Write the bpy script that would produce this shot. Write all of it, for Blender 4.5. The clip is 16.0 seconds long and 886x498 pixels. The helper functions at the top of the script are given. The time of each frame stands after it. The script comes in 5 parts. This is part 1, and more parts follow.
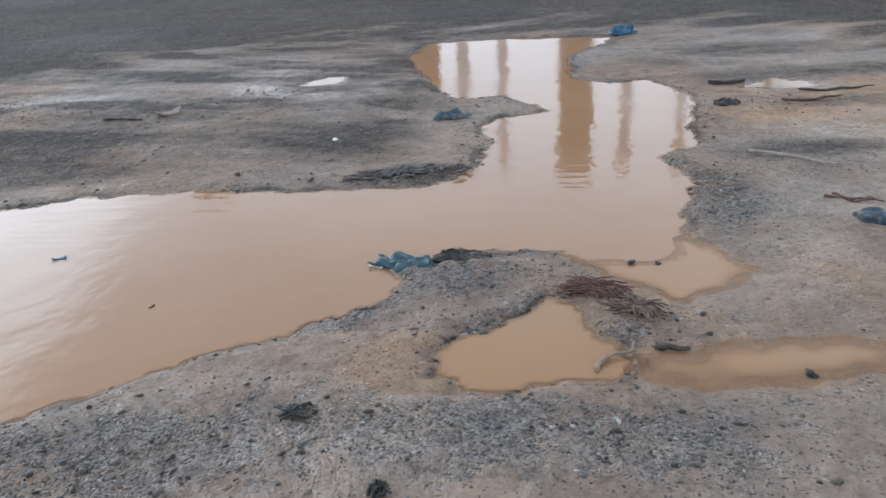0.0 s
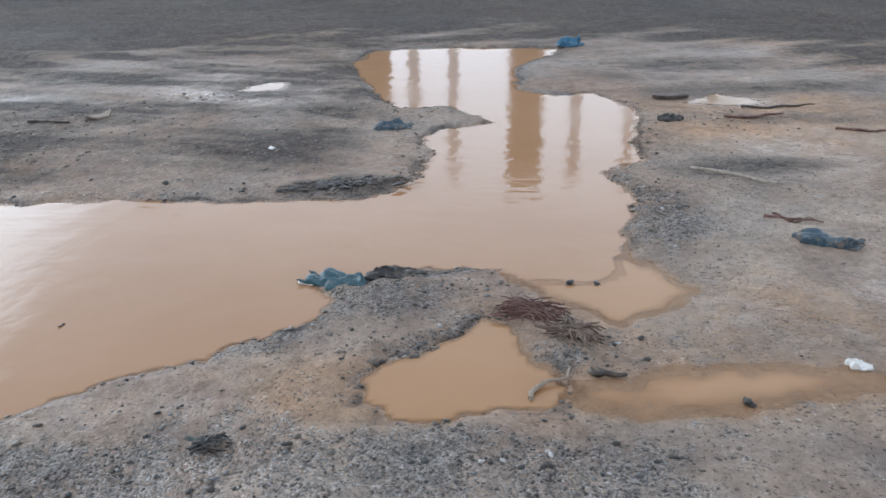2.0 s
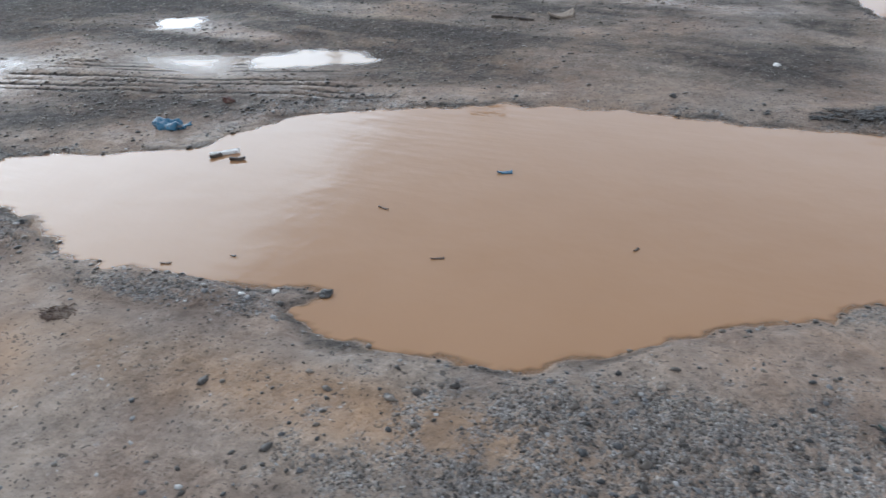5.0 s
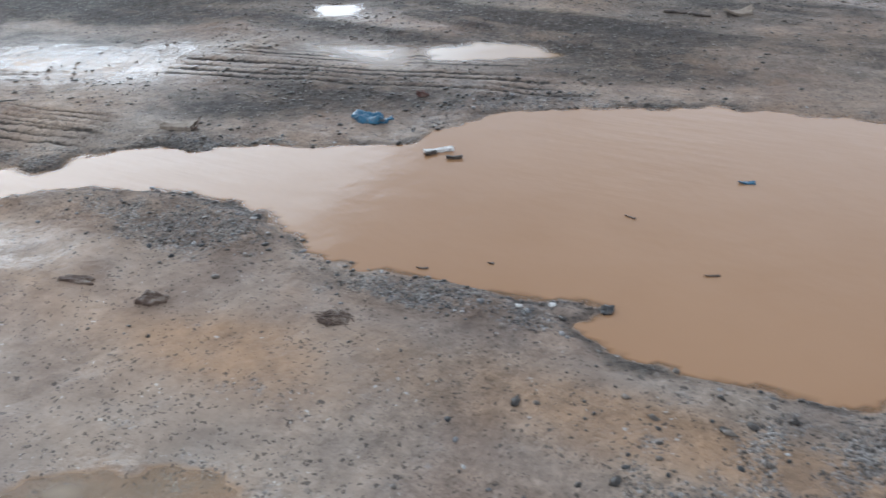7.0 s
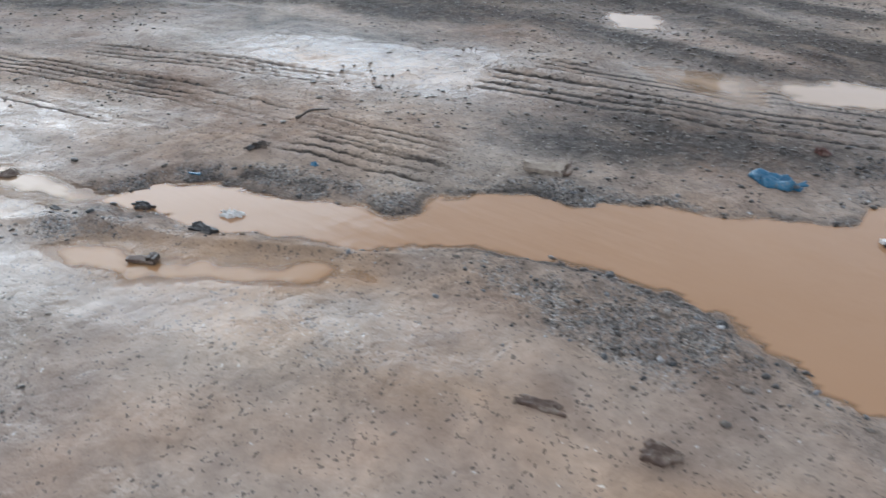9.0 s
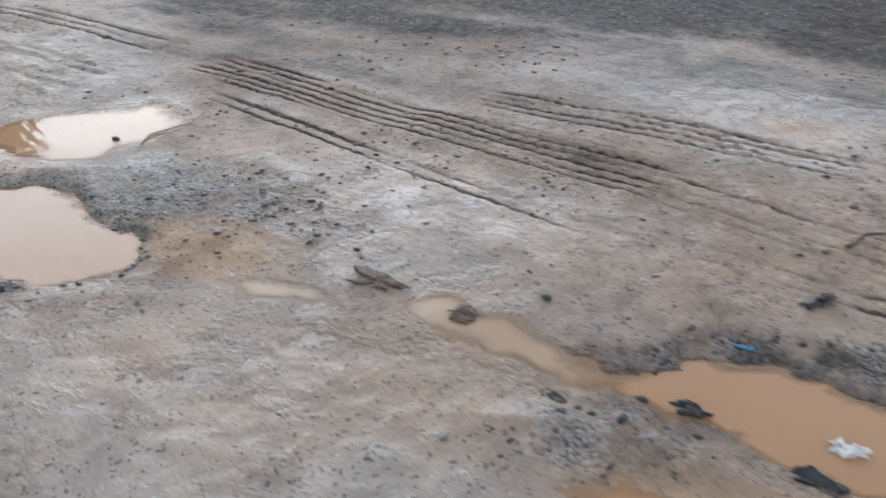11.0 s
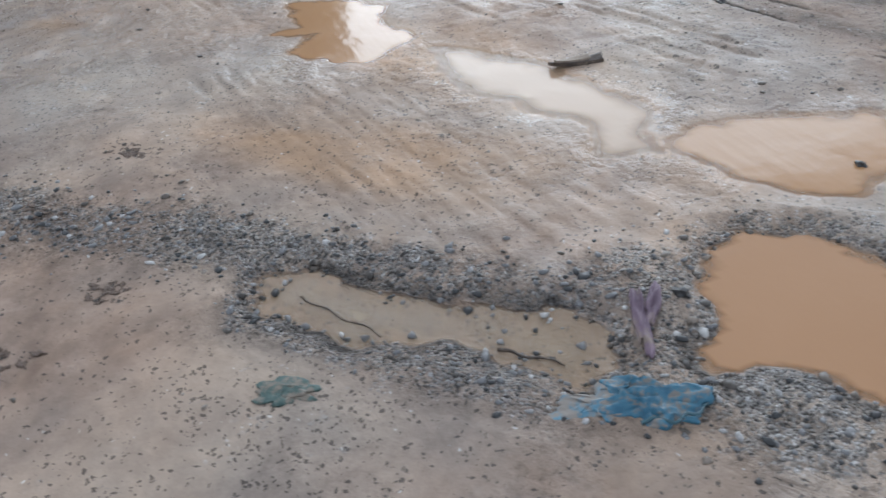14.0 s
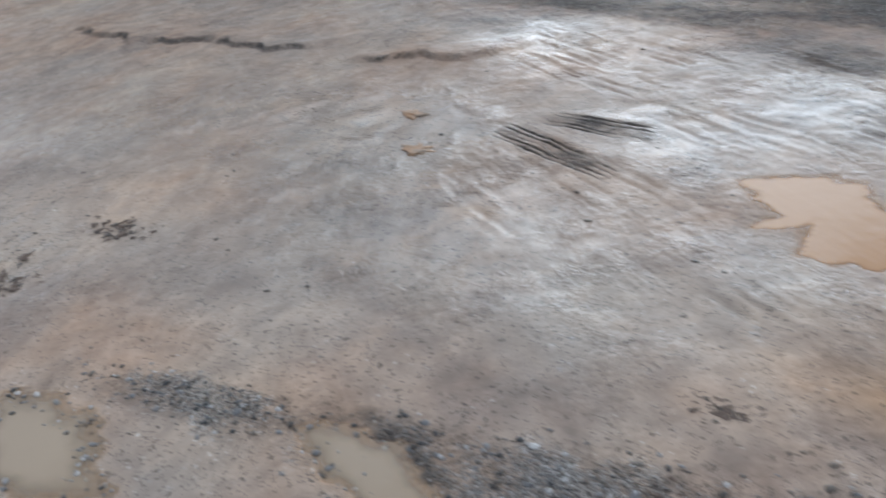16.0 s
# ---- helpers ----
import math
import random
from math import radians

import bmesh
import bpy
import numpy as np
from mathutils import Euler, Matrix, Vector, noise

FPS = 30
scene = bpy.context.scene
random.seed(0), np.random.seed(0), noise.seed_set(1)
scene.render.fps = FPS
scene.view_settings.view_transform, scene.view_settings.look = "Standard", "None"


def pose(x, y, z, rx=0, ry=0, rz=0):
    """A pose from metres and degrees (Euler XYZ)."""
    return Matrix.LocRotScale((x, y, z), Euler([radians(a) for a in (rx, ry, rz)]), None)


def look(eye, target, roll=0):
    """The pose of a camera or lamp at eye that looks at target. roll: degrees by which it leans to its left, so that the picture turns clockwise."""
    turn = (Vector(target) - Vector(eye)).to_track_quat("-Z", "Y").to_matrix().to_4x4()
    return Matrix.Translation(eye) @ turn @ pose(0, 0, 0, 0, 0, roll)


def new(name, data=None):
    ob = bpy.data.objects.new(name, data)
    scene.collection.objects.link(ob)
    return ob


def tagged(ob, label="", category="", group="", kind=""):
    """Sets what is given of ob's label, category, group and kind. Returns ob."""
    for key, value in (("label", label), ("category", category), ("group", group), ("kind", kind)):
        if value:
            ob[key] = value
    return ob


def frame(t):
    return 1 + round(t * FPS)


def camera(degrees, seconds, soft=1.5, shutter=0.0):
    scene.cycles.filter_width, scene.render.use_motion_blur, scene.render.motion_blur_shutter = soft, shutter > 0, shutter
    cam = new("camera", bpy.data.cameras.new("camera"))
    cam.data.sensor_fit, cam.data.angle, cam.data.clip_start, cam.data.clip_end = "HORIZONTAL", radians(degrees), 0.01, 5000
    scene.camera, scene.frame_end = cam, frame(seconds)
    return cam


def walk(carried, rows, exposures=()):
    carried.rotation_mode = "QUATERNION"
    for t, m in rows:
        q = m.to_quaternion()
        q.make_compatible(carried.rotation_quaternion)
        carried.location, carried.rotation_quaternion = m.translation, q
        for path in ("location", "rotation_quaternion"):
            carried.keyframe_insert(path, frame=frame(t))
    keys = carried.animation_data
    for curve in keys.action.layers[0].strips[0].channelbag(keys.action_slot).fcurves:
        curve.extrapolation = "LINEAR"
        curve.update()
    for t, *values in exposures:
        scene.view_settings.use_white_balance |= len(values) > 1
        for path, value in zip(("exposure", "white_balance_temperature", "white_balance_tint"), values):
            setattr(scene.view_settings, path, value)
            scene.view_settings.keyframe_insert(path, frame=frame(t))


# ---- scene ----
cam = camera(56.6, 16.0, soft=1.5, shutter=0.3)
PATH = [
    (0, (0.534, 0.672, 1.373), (0.328, 2.49, 0.566), -2.9),
    (0.5, (0.577, 0.684, 1.371), (0.429, 2.514, 0.578), -3.5),
    (1, (0.595, 0.724, 1.371), (0.47, 2.557, 0.581), -2.4),
    (1.5, (0.641, 0.784, 1.356), (0.54, 2.616, 0.561), -2.0),
    (2, (0.586, 0.808, 1.359), (0.5, 2.641, 0.563), -0.7),
    (2.5, (0.444, 0.811, 1.351), (0.366, 2.646, 0.558), 0.4),
    (3, (0.305, 0.829, 1.345), (0.18, 2.656, 0.541), 0.5),
    (3.5, (0.199, 0.883, 1.32), (-0.135, 2.673, 0.492), 0.4),
    (4, (0.071, 0.927, 1.296), (-0.54, 2.623, 0.428), -0.2),
    (4.5, (-0.225, 0.963, 1.257), (-0.901, 2.604, 0.336), -0.4),
    (4.7, (-0.33, 0.959, 1.27), (-1.035, 2.565, 0.309), -1.6),
    (6.8, (-1.015, 0.793, 1.326), (-1.834, 2.321, 0.328), -2.6),
    (7, (-1.118, 0.781, 1.322), (-1.956, 2.299, 0.325), -2.1),
    (7.5, (-1.44, 0.778, 1.304), (-2.413, 2.215, 0.311), -3.0),
    (8, (-1.777, 0.706, 1.34), (-2.709, 2.152, 0.32), -1.8),
    (8.2, (-1.919, 0.704, 1.332), (-2.835, 2.161, 0.313), -0.2),
    (10.3, (-3.455, 1.039, 1.253), (-4.678, 2.218, 0.196), -1.5),
    (10.5, (-3.599, 1.033, 1.218), (-4.872, 2.161, 0.167), -2.0),
    (11, (-4.03, 0.985, 1.224), (-5.331, 2.066, 0.157), -1.2),
    (11.5, (-4.446, 0.985, 1.172), (-5.886, 1.851, 0.087), -3.7),
    (12, (-4.841, 0.933, 1.147), (-6.297, 1.661, -0.016), -4.6),
    (12.5, (-5.168, 0.83, 1.19), (-6.631, 1.539, 0.024), -3.6),
    (13, (-5.355, 0.71, 1.197), (-6.923, 1.208, 0.06), -5.5),
    (13.5, (-5.415, 0.399, 1.217), (-6.963, 0.888, 0.05), -6.5),
    (14, (-5.497, 0.144, 1.25), (-7.014, 0.664, 0.054), -6.3),
    (14.5, (-5.686, -0.104, 1.319), (-7.183, 0.41, 0.096), -7.6),
    (15, (-5.881, -0.409, 1.463), (-7.422, 0.072, 0.283), -9.5),
    (15.5, (-6.139, -0.673, 1.622), (-7.721, -0.164, 0.509), -10.1),
    (16, (-6.567, -0.955, 1.709), (-8.237, -0.621, 0.66), -12.0),
]
walk(cam, [(t, look(eye, target, roll)) for t, eye, target, roll in PATH],
     exposures=[(0.0, 0.04), (1.5, 0.15), (3.0, 0.16), (4.5, -0.04), (7.5, 0.02), (10.5, 0.14), (13.0, 0.18), (14.5, 0.18), (16.0, 0.14)])

# ---- light: an overcast sky, brighter towards the horizon ----
SUN_AZ, SUN_EL = -68.0, 20.0        # degrees east of +y, degrees up: a low sun behind thin cloud
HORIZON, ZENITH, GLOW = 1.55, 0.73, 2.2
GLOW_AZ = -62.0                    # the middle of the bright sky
world = bpy.data.worlds.new("world")
scene.world = world
world.use_nodes = True


def wire(tree, a, b):
    tree.links.new(a, b)


def build_world():
    t = world.node_tree
    n = t.nodes
    sky = n.new("ShaderNodeTexSky")
    sky.sky_type, sky.sun_disc = "NISHITA", False
    sky.sun_elevation, sky.sun_rotation = radians(SUN_EL), radians(SUN_AZ)
    sky.dust_density = 4.0
    grey = n.new("ShaderNodeHueSaturation")
    grey.inputs["Saturation"].default_value = 0.3
    wire(t, sky.outputs["Color"], grey.inputs["Color"])
    co = n.new("ShaderNodeTexCoord")
    # clouds, ragged at two scales
    no = n.new("ShaderNodeTexNoise")
    no.inputs["Scale"].default_value, no.inputs["Detail"].default_value = 2.5, 5.0
    wire(t, co.outputs["Generated"], no.inputs["Vector"])
    up = n.new("ShaderNodeSeparateXYZ")
    wire(t, co.outputs["Generated"], up.inputs[0])
    lift = n.new("ShaderNodeMath")
    lift.operation = "MULTIPLY_ADD"
    lift.inputs[1].default_value = 0.25
    wire(t, no.outputs["Fac"], lift.inputs[0])
    wire(t, up.outputs["Z"], lift.inputs[2])
    fall = n.new("ShaderNodeMapRange")
    fall.interpolation_type = "SMOOTHSTEP"
    fall.inputs["From Min"].default_value, fall.inputs["From Max"].default_value = 0.36, 0.74
    fall.inputs["To Min"].default_value, fall.inputs["To Max"].default_value = HORIZON, ZENITH
    wire(t, lift.outputs[0], fall.inputs["Value"])
    # bright western sky, seen only in the water, cut off by a slanting edge
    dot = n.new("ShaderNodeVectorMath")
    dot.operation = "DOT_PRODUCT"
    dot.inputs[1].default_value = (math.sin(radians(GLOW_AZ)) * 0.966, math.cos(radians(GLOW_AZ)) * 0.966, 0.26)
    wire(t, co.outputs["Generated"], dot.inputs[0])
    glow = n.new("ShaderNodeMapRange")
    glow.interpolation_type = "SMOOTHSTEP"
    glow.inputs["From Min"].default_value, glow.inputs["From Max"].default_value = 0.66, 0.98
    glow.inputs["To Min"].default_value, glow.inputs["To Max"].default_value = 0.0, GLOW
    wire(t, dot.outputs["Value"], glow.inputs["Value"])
    bank = n.new("ShaderNodeVectorMath")
    bank.operation = "DOT_PRODUCT"
    bank.inputs[1].default_value = (0.740, 0.141, 0.658)
    wire(t, co.outputs["Generated"], bank.inputs[0])
    rag = n.new("ShaderNodeMath")
    rag.operation = "MULTIPLY_ADD"
    rag.inputs[1].default_value = 0.16
    wire(t, no.outputs["Fac"], rag.inputs[0])
    wire(t, bank.outputs["Value"], rag.inputs[2])
    rim = n.new("ShaderNodeMapRange")
    rim.interpolation_type = "SMOOTHSTEP"
    rim.inputs["From Min"].default_value, rim.inputs["From Max"].default_value = 0.035, 0.115
    rim.inputs["To Min"].default_value, rim.inputs["To Max"].default_value = 1.0, 0.0
    wire(t, rag.outputs[0], rim.inputs["Value"])
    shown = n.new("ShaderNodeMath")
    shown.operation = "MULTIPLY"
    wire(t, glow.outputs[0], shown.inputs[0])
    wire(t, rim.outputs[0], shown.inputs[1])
    cloud = n.new("ShaderNodeVectorMath")
    cloud.operation = "MULTIPLY"
    cloud.inputs[0].default_value = (8.5, 9.8, 11.7)
    wire(t, fall.outputs[0], cloud.inputs[1])
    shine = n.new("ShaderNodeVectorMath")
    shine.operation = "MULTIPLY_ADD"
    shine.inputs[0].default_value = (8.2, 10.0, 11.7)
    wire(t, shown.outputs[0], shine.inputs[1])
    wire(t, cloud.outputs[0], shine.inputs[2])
    layer = n.new("ShaderNodeMix")
    layer.data_type = "RGBA"
    layer.inputs[0].default_value = 0.85
    wire(t, grey.outputs["Color"], layer.inputs[6])
    wire(t, shine.outputs[0], layer.inputs[7])
    back = n["Background"]
    back.inputs["Strength"].default_value = 0.1
    wire(t, layer.outputs[2], back.inputs["Color"])


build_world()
sun = new("sun", bpy.data.lights.new("sun", "SUN"))
sun.data.energy, sun.data.angle, sun.data.color = 0.5, radians(165), (1.0, 0.96, 0.91)
sun.matrix_world = look((0, 0, 0), (-math.sin(radians(SUN_AZ)) * math.cos(radians(SUN_EL)), -math.cos(radians(SUN_AZ)) * math.cos(radians(SUN_EL)), -math.sin(radians(SUN_EL))))

# ---- materials ----


class Mat:
    """A small builder for node materials."""

    def __init__(self, name):
        self.m = bpy.data.materials.new(name)
        self.m.use_nodes = True
        self.t = self.m.node_tree
        self.bsdf = self.t.nodes["Principled BSDF"]
        self.co = self.t.nodes.new("ShaderNodeTexCoord")

    def node(self, kind, **kw):
        nd = self.t.nodes.new(kind)
        for k, v in kw.items():
            setattr(nd, k, v)
        return nd

    def put(self, sock, v):
        if isinstance(v, bpy.types.NodeSocket):
            self.t.links.new(v, sock)
        else:
            sock.default_value = v

    def noise(self, scale, detail=4.0, rough=0.55, coord="Object", distort=0.0):
        nd = self.node("ShaderNodeTexNoise")
        nd.inputs["Scale"].default_value, nd.inputs["Detail"].default_value = scale, detail
        nd.inputs["Roughness"].default_value, nd.inputs["Distortion"].default_value = rough, distort
        self.put(nd.inputs["Vector"], self.co.outputs[coord])
        return nd.outputs["Fac"]

    def cells(self, scale, out="Color", feature="F1", coord="Object"):
        nd = self.node("ShaderNodeTexVoronoi", feature=feature)
        nd.inputs["Scale"].default_value = scale
        self.put(nd.inputs["Vector"], self.co.outputs[coord])
        return nd.outputs[out]

    def ramp(self, fac, *stops):
        nd = self.node("ShaderNodeValToRGB")
        el = nd.color_ramp.elements
        while len(el) < len(stops):
            el.new(0.5)
        for e, (p, c) in zip(el, stops):
            e.position = p
            e.color = (*c, 1) if not isinstance(c, float) else (c, c, c, 1)
        self.put(nd.inputs[0], fac)
        return nd.outputs["Color"]

    def mix(self, fac, a, b, blend="MIX"):
        nd = self.node("ShaderNodeMix", data_type="RGBA", blend_type=blend)
        self.put(nd.inputs[0], fac)
        for i, v in ((6, a), (7, b)):
            self.put(nd.inputs[i], (*v, 1) if isinstance(v, tuple) and len(v) == 3 else v)
        return nd.outputs[2]

    def math(self, op, a, b=0.0, c=0.0, clamp=False):
        nd = self.node("ShaderNodeMath", operation=op, use_clamp=clamp)
        for i, v in enumerate((a, b, c)):
            self.put(nd.inputs[i], v)
        return nd.outputs[0]

    def attr(self, name):
        return self.node("ShaderNodeAttribute", attribute_name=name).outputs["Fac"]

    def bump(self, height, strength=0.5, dist=0.01, normal=None):
        nd = self.node("ShaderNodeBump")
        nd.inputs["Strength"].default_value, nd.inputs["Distance"].default_value = strength, dist
        self.put(nd.inputs["Height"], height)
        if normal is not None:
            self.put(nd.inputs["Normal"], normal)
        return nd.outputs["Normal"]

    def done(self, color=None, rough=None, normal=None, metal=None, ior=None):
        for key, v in (("Base Color", color), ("Roughness", rough), ("Normal", normal), ("Metallic", metal), ("IOR", ior)):
            if v is not None:
                self.put(self.bsdf.inputs[key], (*v, 1) if isinstance(v, tuple) and len(v) == 3 else v)
        return self.m


def mat_ground():
    m = Mat("wet_mud")
    n1, n2, n3, n4 = m.noise(1.1, 5), m.noise(9, 5, 0.6), m.noise(85, 4, 0.7), m.noise(30, 5, 0.65)
    mud = m.mix(m.ramp(n2, (0.3, 0.0), (0.7, 1.0)), (0.238, 0.17, 0.13), (0.342, 0.256, 0.202))
    mud = m.mix(m.ramp(n1, (0.36, 0.0), (0.64, 1.0)), mud, (0.30, 0.255, 0.218))
    silt = m.mix(n2, (0.36, 0.242, 0.156), (0.3, 0.208, 0.146))
    mud = m.mix(m.math("MULTIPLY", m.attr("clay"), 0.6), mud, m.mix(n2, (0.315, 0.265, 0.222), (0.38, 0.33, 0.282)))
    col = m.mix(m.attr("silt"), mud, silt)
    # gravel: single stones of several greys, half sunk in the mud
    stone = m.node("ShaderNodeTexVoronoi", feature="F1")
    stone.inputs["Scale"].default_value = 125
    m.put(stone.inputs["Vector"], m.co.outputs["Object"])
    sep = m.node("ShaderNodeSeparateColor")
    m.put(sep.inputs[0], stone.outputs["Color"])
    grey = m.ramp(sep.outputs[0], (0.0, (0.05, 0.05, 0.052)), (0.3, (0.2, 0.19, 0.182)), (0.8, (0.335, 0.322, 0.31)), (1.0, (0.46, 0.46, 0.46)))
    spread = m.math("MULTIPLY_ADD", m.math("SUBTRACT", m.math("MULTIPLY_ADD", n1, 0.6, m.math("MULTIPLY", n2, 0.7)), 0.68), 3.0, m.attr("gravel"))
    gmask = m.ramp(m.math("MULTIPLY", spread, m.math("ADD", sep.outputs[1], 0.25)), (0.25, 0.0), (0.6, 1.0))
    col = m.mix(m.math("MULTIPLY", gmask, 0.85), col, grey)
    # the dark chippings of the road; grooves, lips and shore rims take their colour
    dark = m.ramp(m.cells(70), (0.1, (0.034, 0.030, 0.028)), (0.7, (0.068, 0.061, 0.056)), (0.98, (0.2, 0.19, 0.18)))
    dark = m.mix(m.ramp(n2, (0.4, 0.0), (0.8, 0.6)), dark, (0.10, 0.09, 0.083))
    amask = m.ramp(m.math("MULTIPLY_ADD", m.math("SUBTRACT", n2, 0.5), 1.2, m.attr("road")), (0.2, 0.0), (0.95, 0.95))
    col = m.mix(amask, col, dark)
    # grit: dark crumbs and a few pale chips
    warp = m.node("ShaderNodeTexNoise")
    warp.inputs["Scale"].default_value, warp.inputs["Detail"].default_value = 55, 3.0
    m.put(warp.inputs["Vector"], m.co.outputs["Object"])
    push = m.node("ShaderNodeVectorMath", operation="MULTIPLY_ADD")
    m.put(push.inputs[0], warp.outputs["Color"])
    push.inputs[1].default_value = (0.03, 0.03, 0.03)
    m.put(push.inputs[2], m.co.outputs["Object"])
    for scale, size, share, ink in ((34, 0.19, 0.94, (0.055, 0.046, 0.04)), (90, 0.30, 0.62, (0.065, 0.056, 0.05)), (60, 0.17, 0.90, (0.5, 0.48, 0.45))):
        vo = m.node("ShaderNodeTexVoronoi", feature="F1")
        vo.inputs["Scale"].default_value = scale
        m.put(vo.inputs["Vector"], push.outputs[0])
        se = m.node("ShaderNodeSeparateColor")
        m.put(se.inputs[0], vo.outputs["Color"])
        spot = m.math("MULTIPLY", m.math("LESS_THAN", vo.outputs["Distance"], m.math("MULTIPLY", se.outputs[0], size * 1.7)), m.math("GREATER_THAN", m.math("MULTIPLY_ADD", m.math("SUBTRACT", m.math("MULTIPLY_ADD", n2, 0.5, m.math("MULTIPLY", n1, 0.5)), 0.5), 2.2, se.outputs[2]), share))
        col = m.mix(m.math("MULTIPLY", spot, 0.8), col, ink)
    coarse = m.ramp(m.math("ADD", m.math("MULTIPLY", m.noise(2.3, 4, 0.6), 0.8), m.math("MULTIPLY", m.attr("gravel"), 0.45)), (0.40, 0.0), (0.66, 1.0))
    churn = m.math("MULTIPLY", m.attr("churn"), m.ramp(m.noise(3.4, 5, 0.65), (0.36, 0.25), (0.6, 1.0)))
    coarse = m.math("MAXIMUM", coarse, m.math("MAXIMUM", m.math("MULTIPLY", amask, 0.9), churn))
    fleck = m.ramp(n3, (0.30, 0.3), (0.45, 0.95), (0.6, 1.0), (0.72, 1.6))
    col = m.mix(m.math("MULTIPLY", coarse, 0.9), col, fleck, "MULTIPLY")
    col = m.mix(m.math("MULTIPLY_ADD", coarse, 0.6, 0.18), col, m.ramp(n4, (0.3, 0.5), (0.5, 1.0), (0.7, 1.4)), "MULTIPLY")
    col = m.mix(0.8, col, m.ramp(m.noise(4.5, 5, 0.62, distort=0.8), (0.34, (0.76, 0.76, 0.78)), (0.5, (1.0, 1.0, 1.0)), (0.66, (1.22, 1.19, 1.15))), "MULTIPLY")
    # broad drifts of paler, pinker and greyer mud
    col = m.mix(0.85, col, m.ramp(m.noise(0.55, 5, 0.6, distort=0.6), (0.32, (0.78, 0.80, 0.84)), (0.5, (1.02, 1.0, 0.99)), (0.68, (1.32, 1.22, 1.12))), "MULTIPLY")
    wet = m.math("ADD", m.attr("wet"), m.math("MULTIPLY", m.math("SUBTRACT", n2, 0.5), 0.8), clamp=True)
    wet = m.math("MULTIPLY", wet, m.math("SUBTRACT", 1.0, m.math("MULTIPLY", amask, 0.8)))
    # where water stands in the pores it lies smooth, between grains that stick out
    slick = m.ramp(m.math("MULTIPLY_ADD", m.math("SUBTRACT", m.noise(5.5, 5, 0.65, distort=0.5), 0.5), 1.3, wet), (0.52, 0.0), (0.7, 1.0))
    col = m.mix(m.math("MULTIPLY", wet, 0.2), col, (0.72, 0.68, 0.64), "MULTIPLY")
    rough = m.ramp(wet, (0.0, 0.72), (0.45, 0.44), (0.8, 0.26), (1.0, 0.2))
    rough = m.math("MULTIPLY", rough, m.math("MULTIPLY_ADD", m.math("MULTIPLY", slick, m.ramp(n4, (0.35, 0.3), (0.6, 1.0))), -0.3, 1.0))
    spec = m.ramp(wet, (0.0, 0.12), (0.5, 0.32), (1.0, 0.45))
    m.put(m.bsdf.inputs["Specular IOR Level"], m.math("MULTIPLY_ADD", slick, 0.05, spec))
    h = m.math("ADD", m.math("MULTIPLY", n3, 0.45), m.math("MULTIPLY", n4, 0.8))
    h = m.math("ADD", h, m.math("MULTIPLY", m.math("MULTIPLY", gmask, m.math("SUBTRACT", 0.6, stone.outputs["Distance"])), 1.0))
    h = m.math("ADD", h, m.math("MULTIPLY", m.noise(11, 4, 0.6), 1.5))
    h = m.math("MULTIPLY", h, m.math("MULTIPLY_ADD", coarse, 0.82, 0.18))
    h = m.math("MULTIPLY", h, m.math("MULTIPLY_ADD", slick, -0.5, 1.0))
    return m.done(col, rough, m.bump(h, 1.0, 0.021), ior=1.42)


def mat_water(name, a, b):
    m = Mat(name)
    n = m.noise(0.9, 4)
    col = m.mix(m.ramp(n, (0.35, 0.0), (0.65, 1.0)), a, b)
    rip = m.math("ADD", m.noise(6, 2, 0.5), m.math("MULTIPLY", m.noise(26, 2, 0.5), 0.2))
    long = m.node("ShaderNodeMapping")
    long.inputs["Scale"].default_value = (3.0, 17.0, 1.0)
    long.inputs["Rotation"].default_value = (0, 0, 0.15)
    m.put(long.inputs["Vector"], m.co.outputs["Object"])
    wave = m.node("ShaderNodeTexNoise")
    wave.inputs["Scale"].default_value, wave.inputs["Detail"].default_value = 1.0, 2.0
    m.put(wave.inputs["Vector"], long.outputs[0])
    gust = m.ramp(m.noise(0.6, 2), (0.46, 0.0), (0.62, 1.0))
    rip = m.math("ADD", rip, m.math("MULTIPLY", m.math("MULTIPLY", wave.outputs["Fac"], gust), 0.8))
    calm = m.ramp(m.noise(0.7, 2), (0.4, 0.05), (0.65, 0.11))
    m.put(m.bsdf.inputs["Alpha"], m.math("MULTIPLY_ADD", m.attr("deep"), 0.7, 0.3))
    return m.done(col, calm, m.bump(rip, 0.14, 0.015), ior=1.42)


def mat_plain(name, a, b, scale=20.0, rough=0.6, bump=0.3, dist=0.004, metal=0.0, mud=0.0):
    m = Mat(name)
    n, f = m.noise(scale, 5, 0.6), m.noise(scale * 6, 3)
    col = m.mix(m.ramp(n, (0.35, 0.0), (0.65, 1.0)), a, b)
    if mud:
        col = m.mix(m.ramp(m.noise(scale * 0.9 + 9, 5, 0.65), (0.62 - 0.25 * mud, 0.0), (0.75 - 0.25 * mud, 0.85)), col, (0.21, 0.165, 0.13))
    r = m.ramp(f, (0.3, max(0.0, rough - 0.12)), (0.7, min(1.0, rough + 0.1)))
    return m.done(col, r, m.bump(m.math("ADD", n, m.math("MULTIPLY", f, 0.4)), bump, dist), metal=metal)


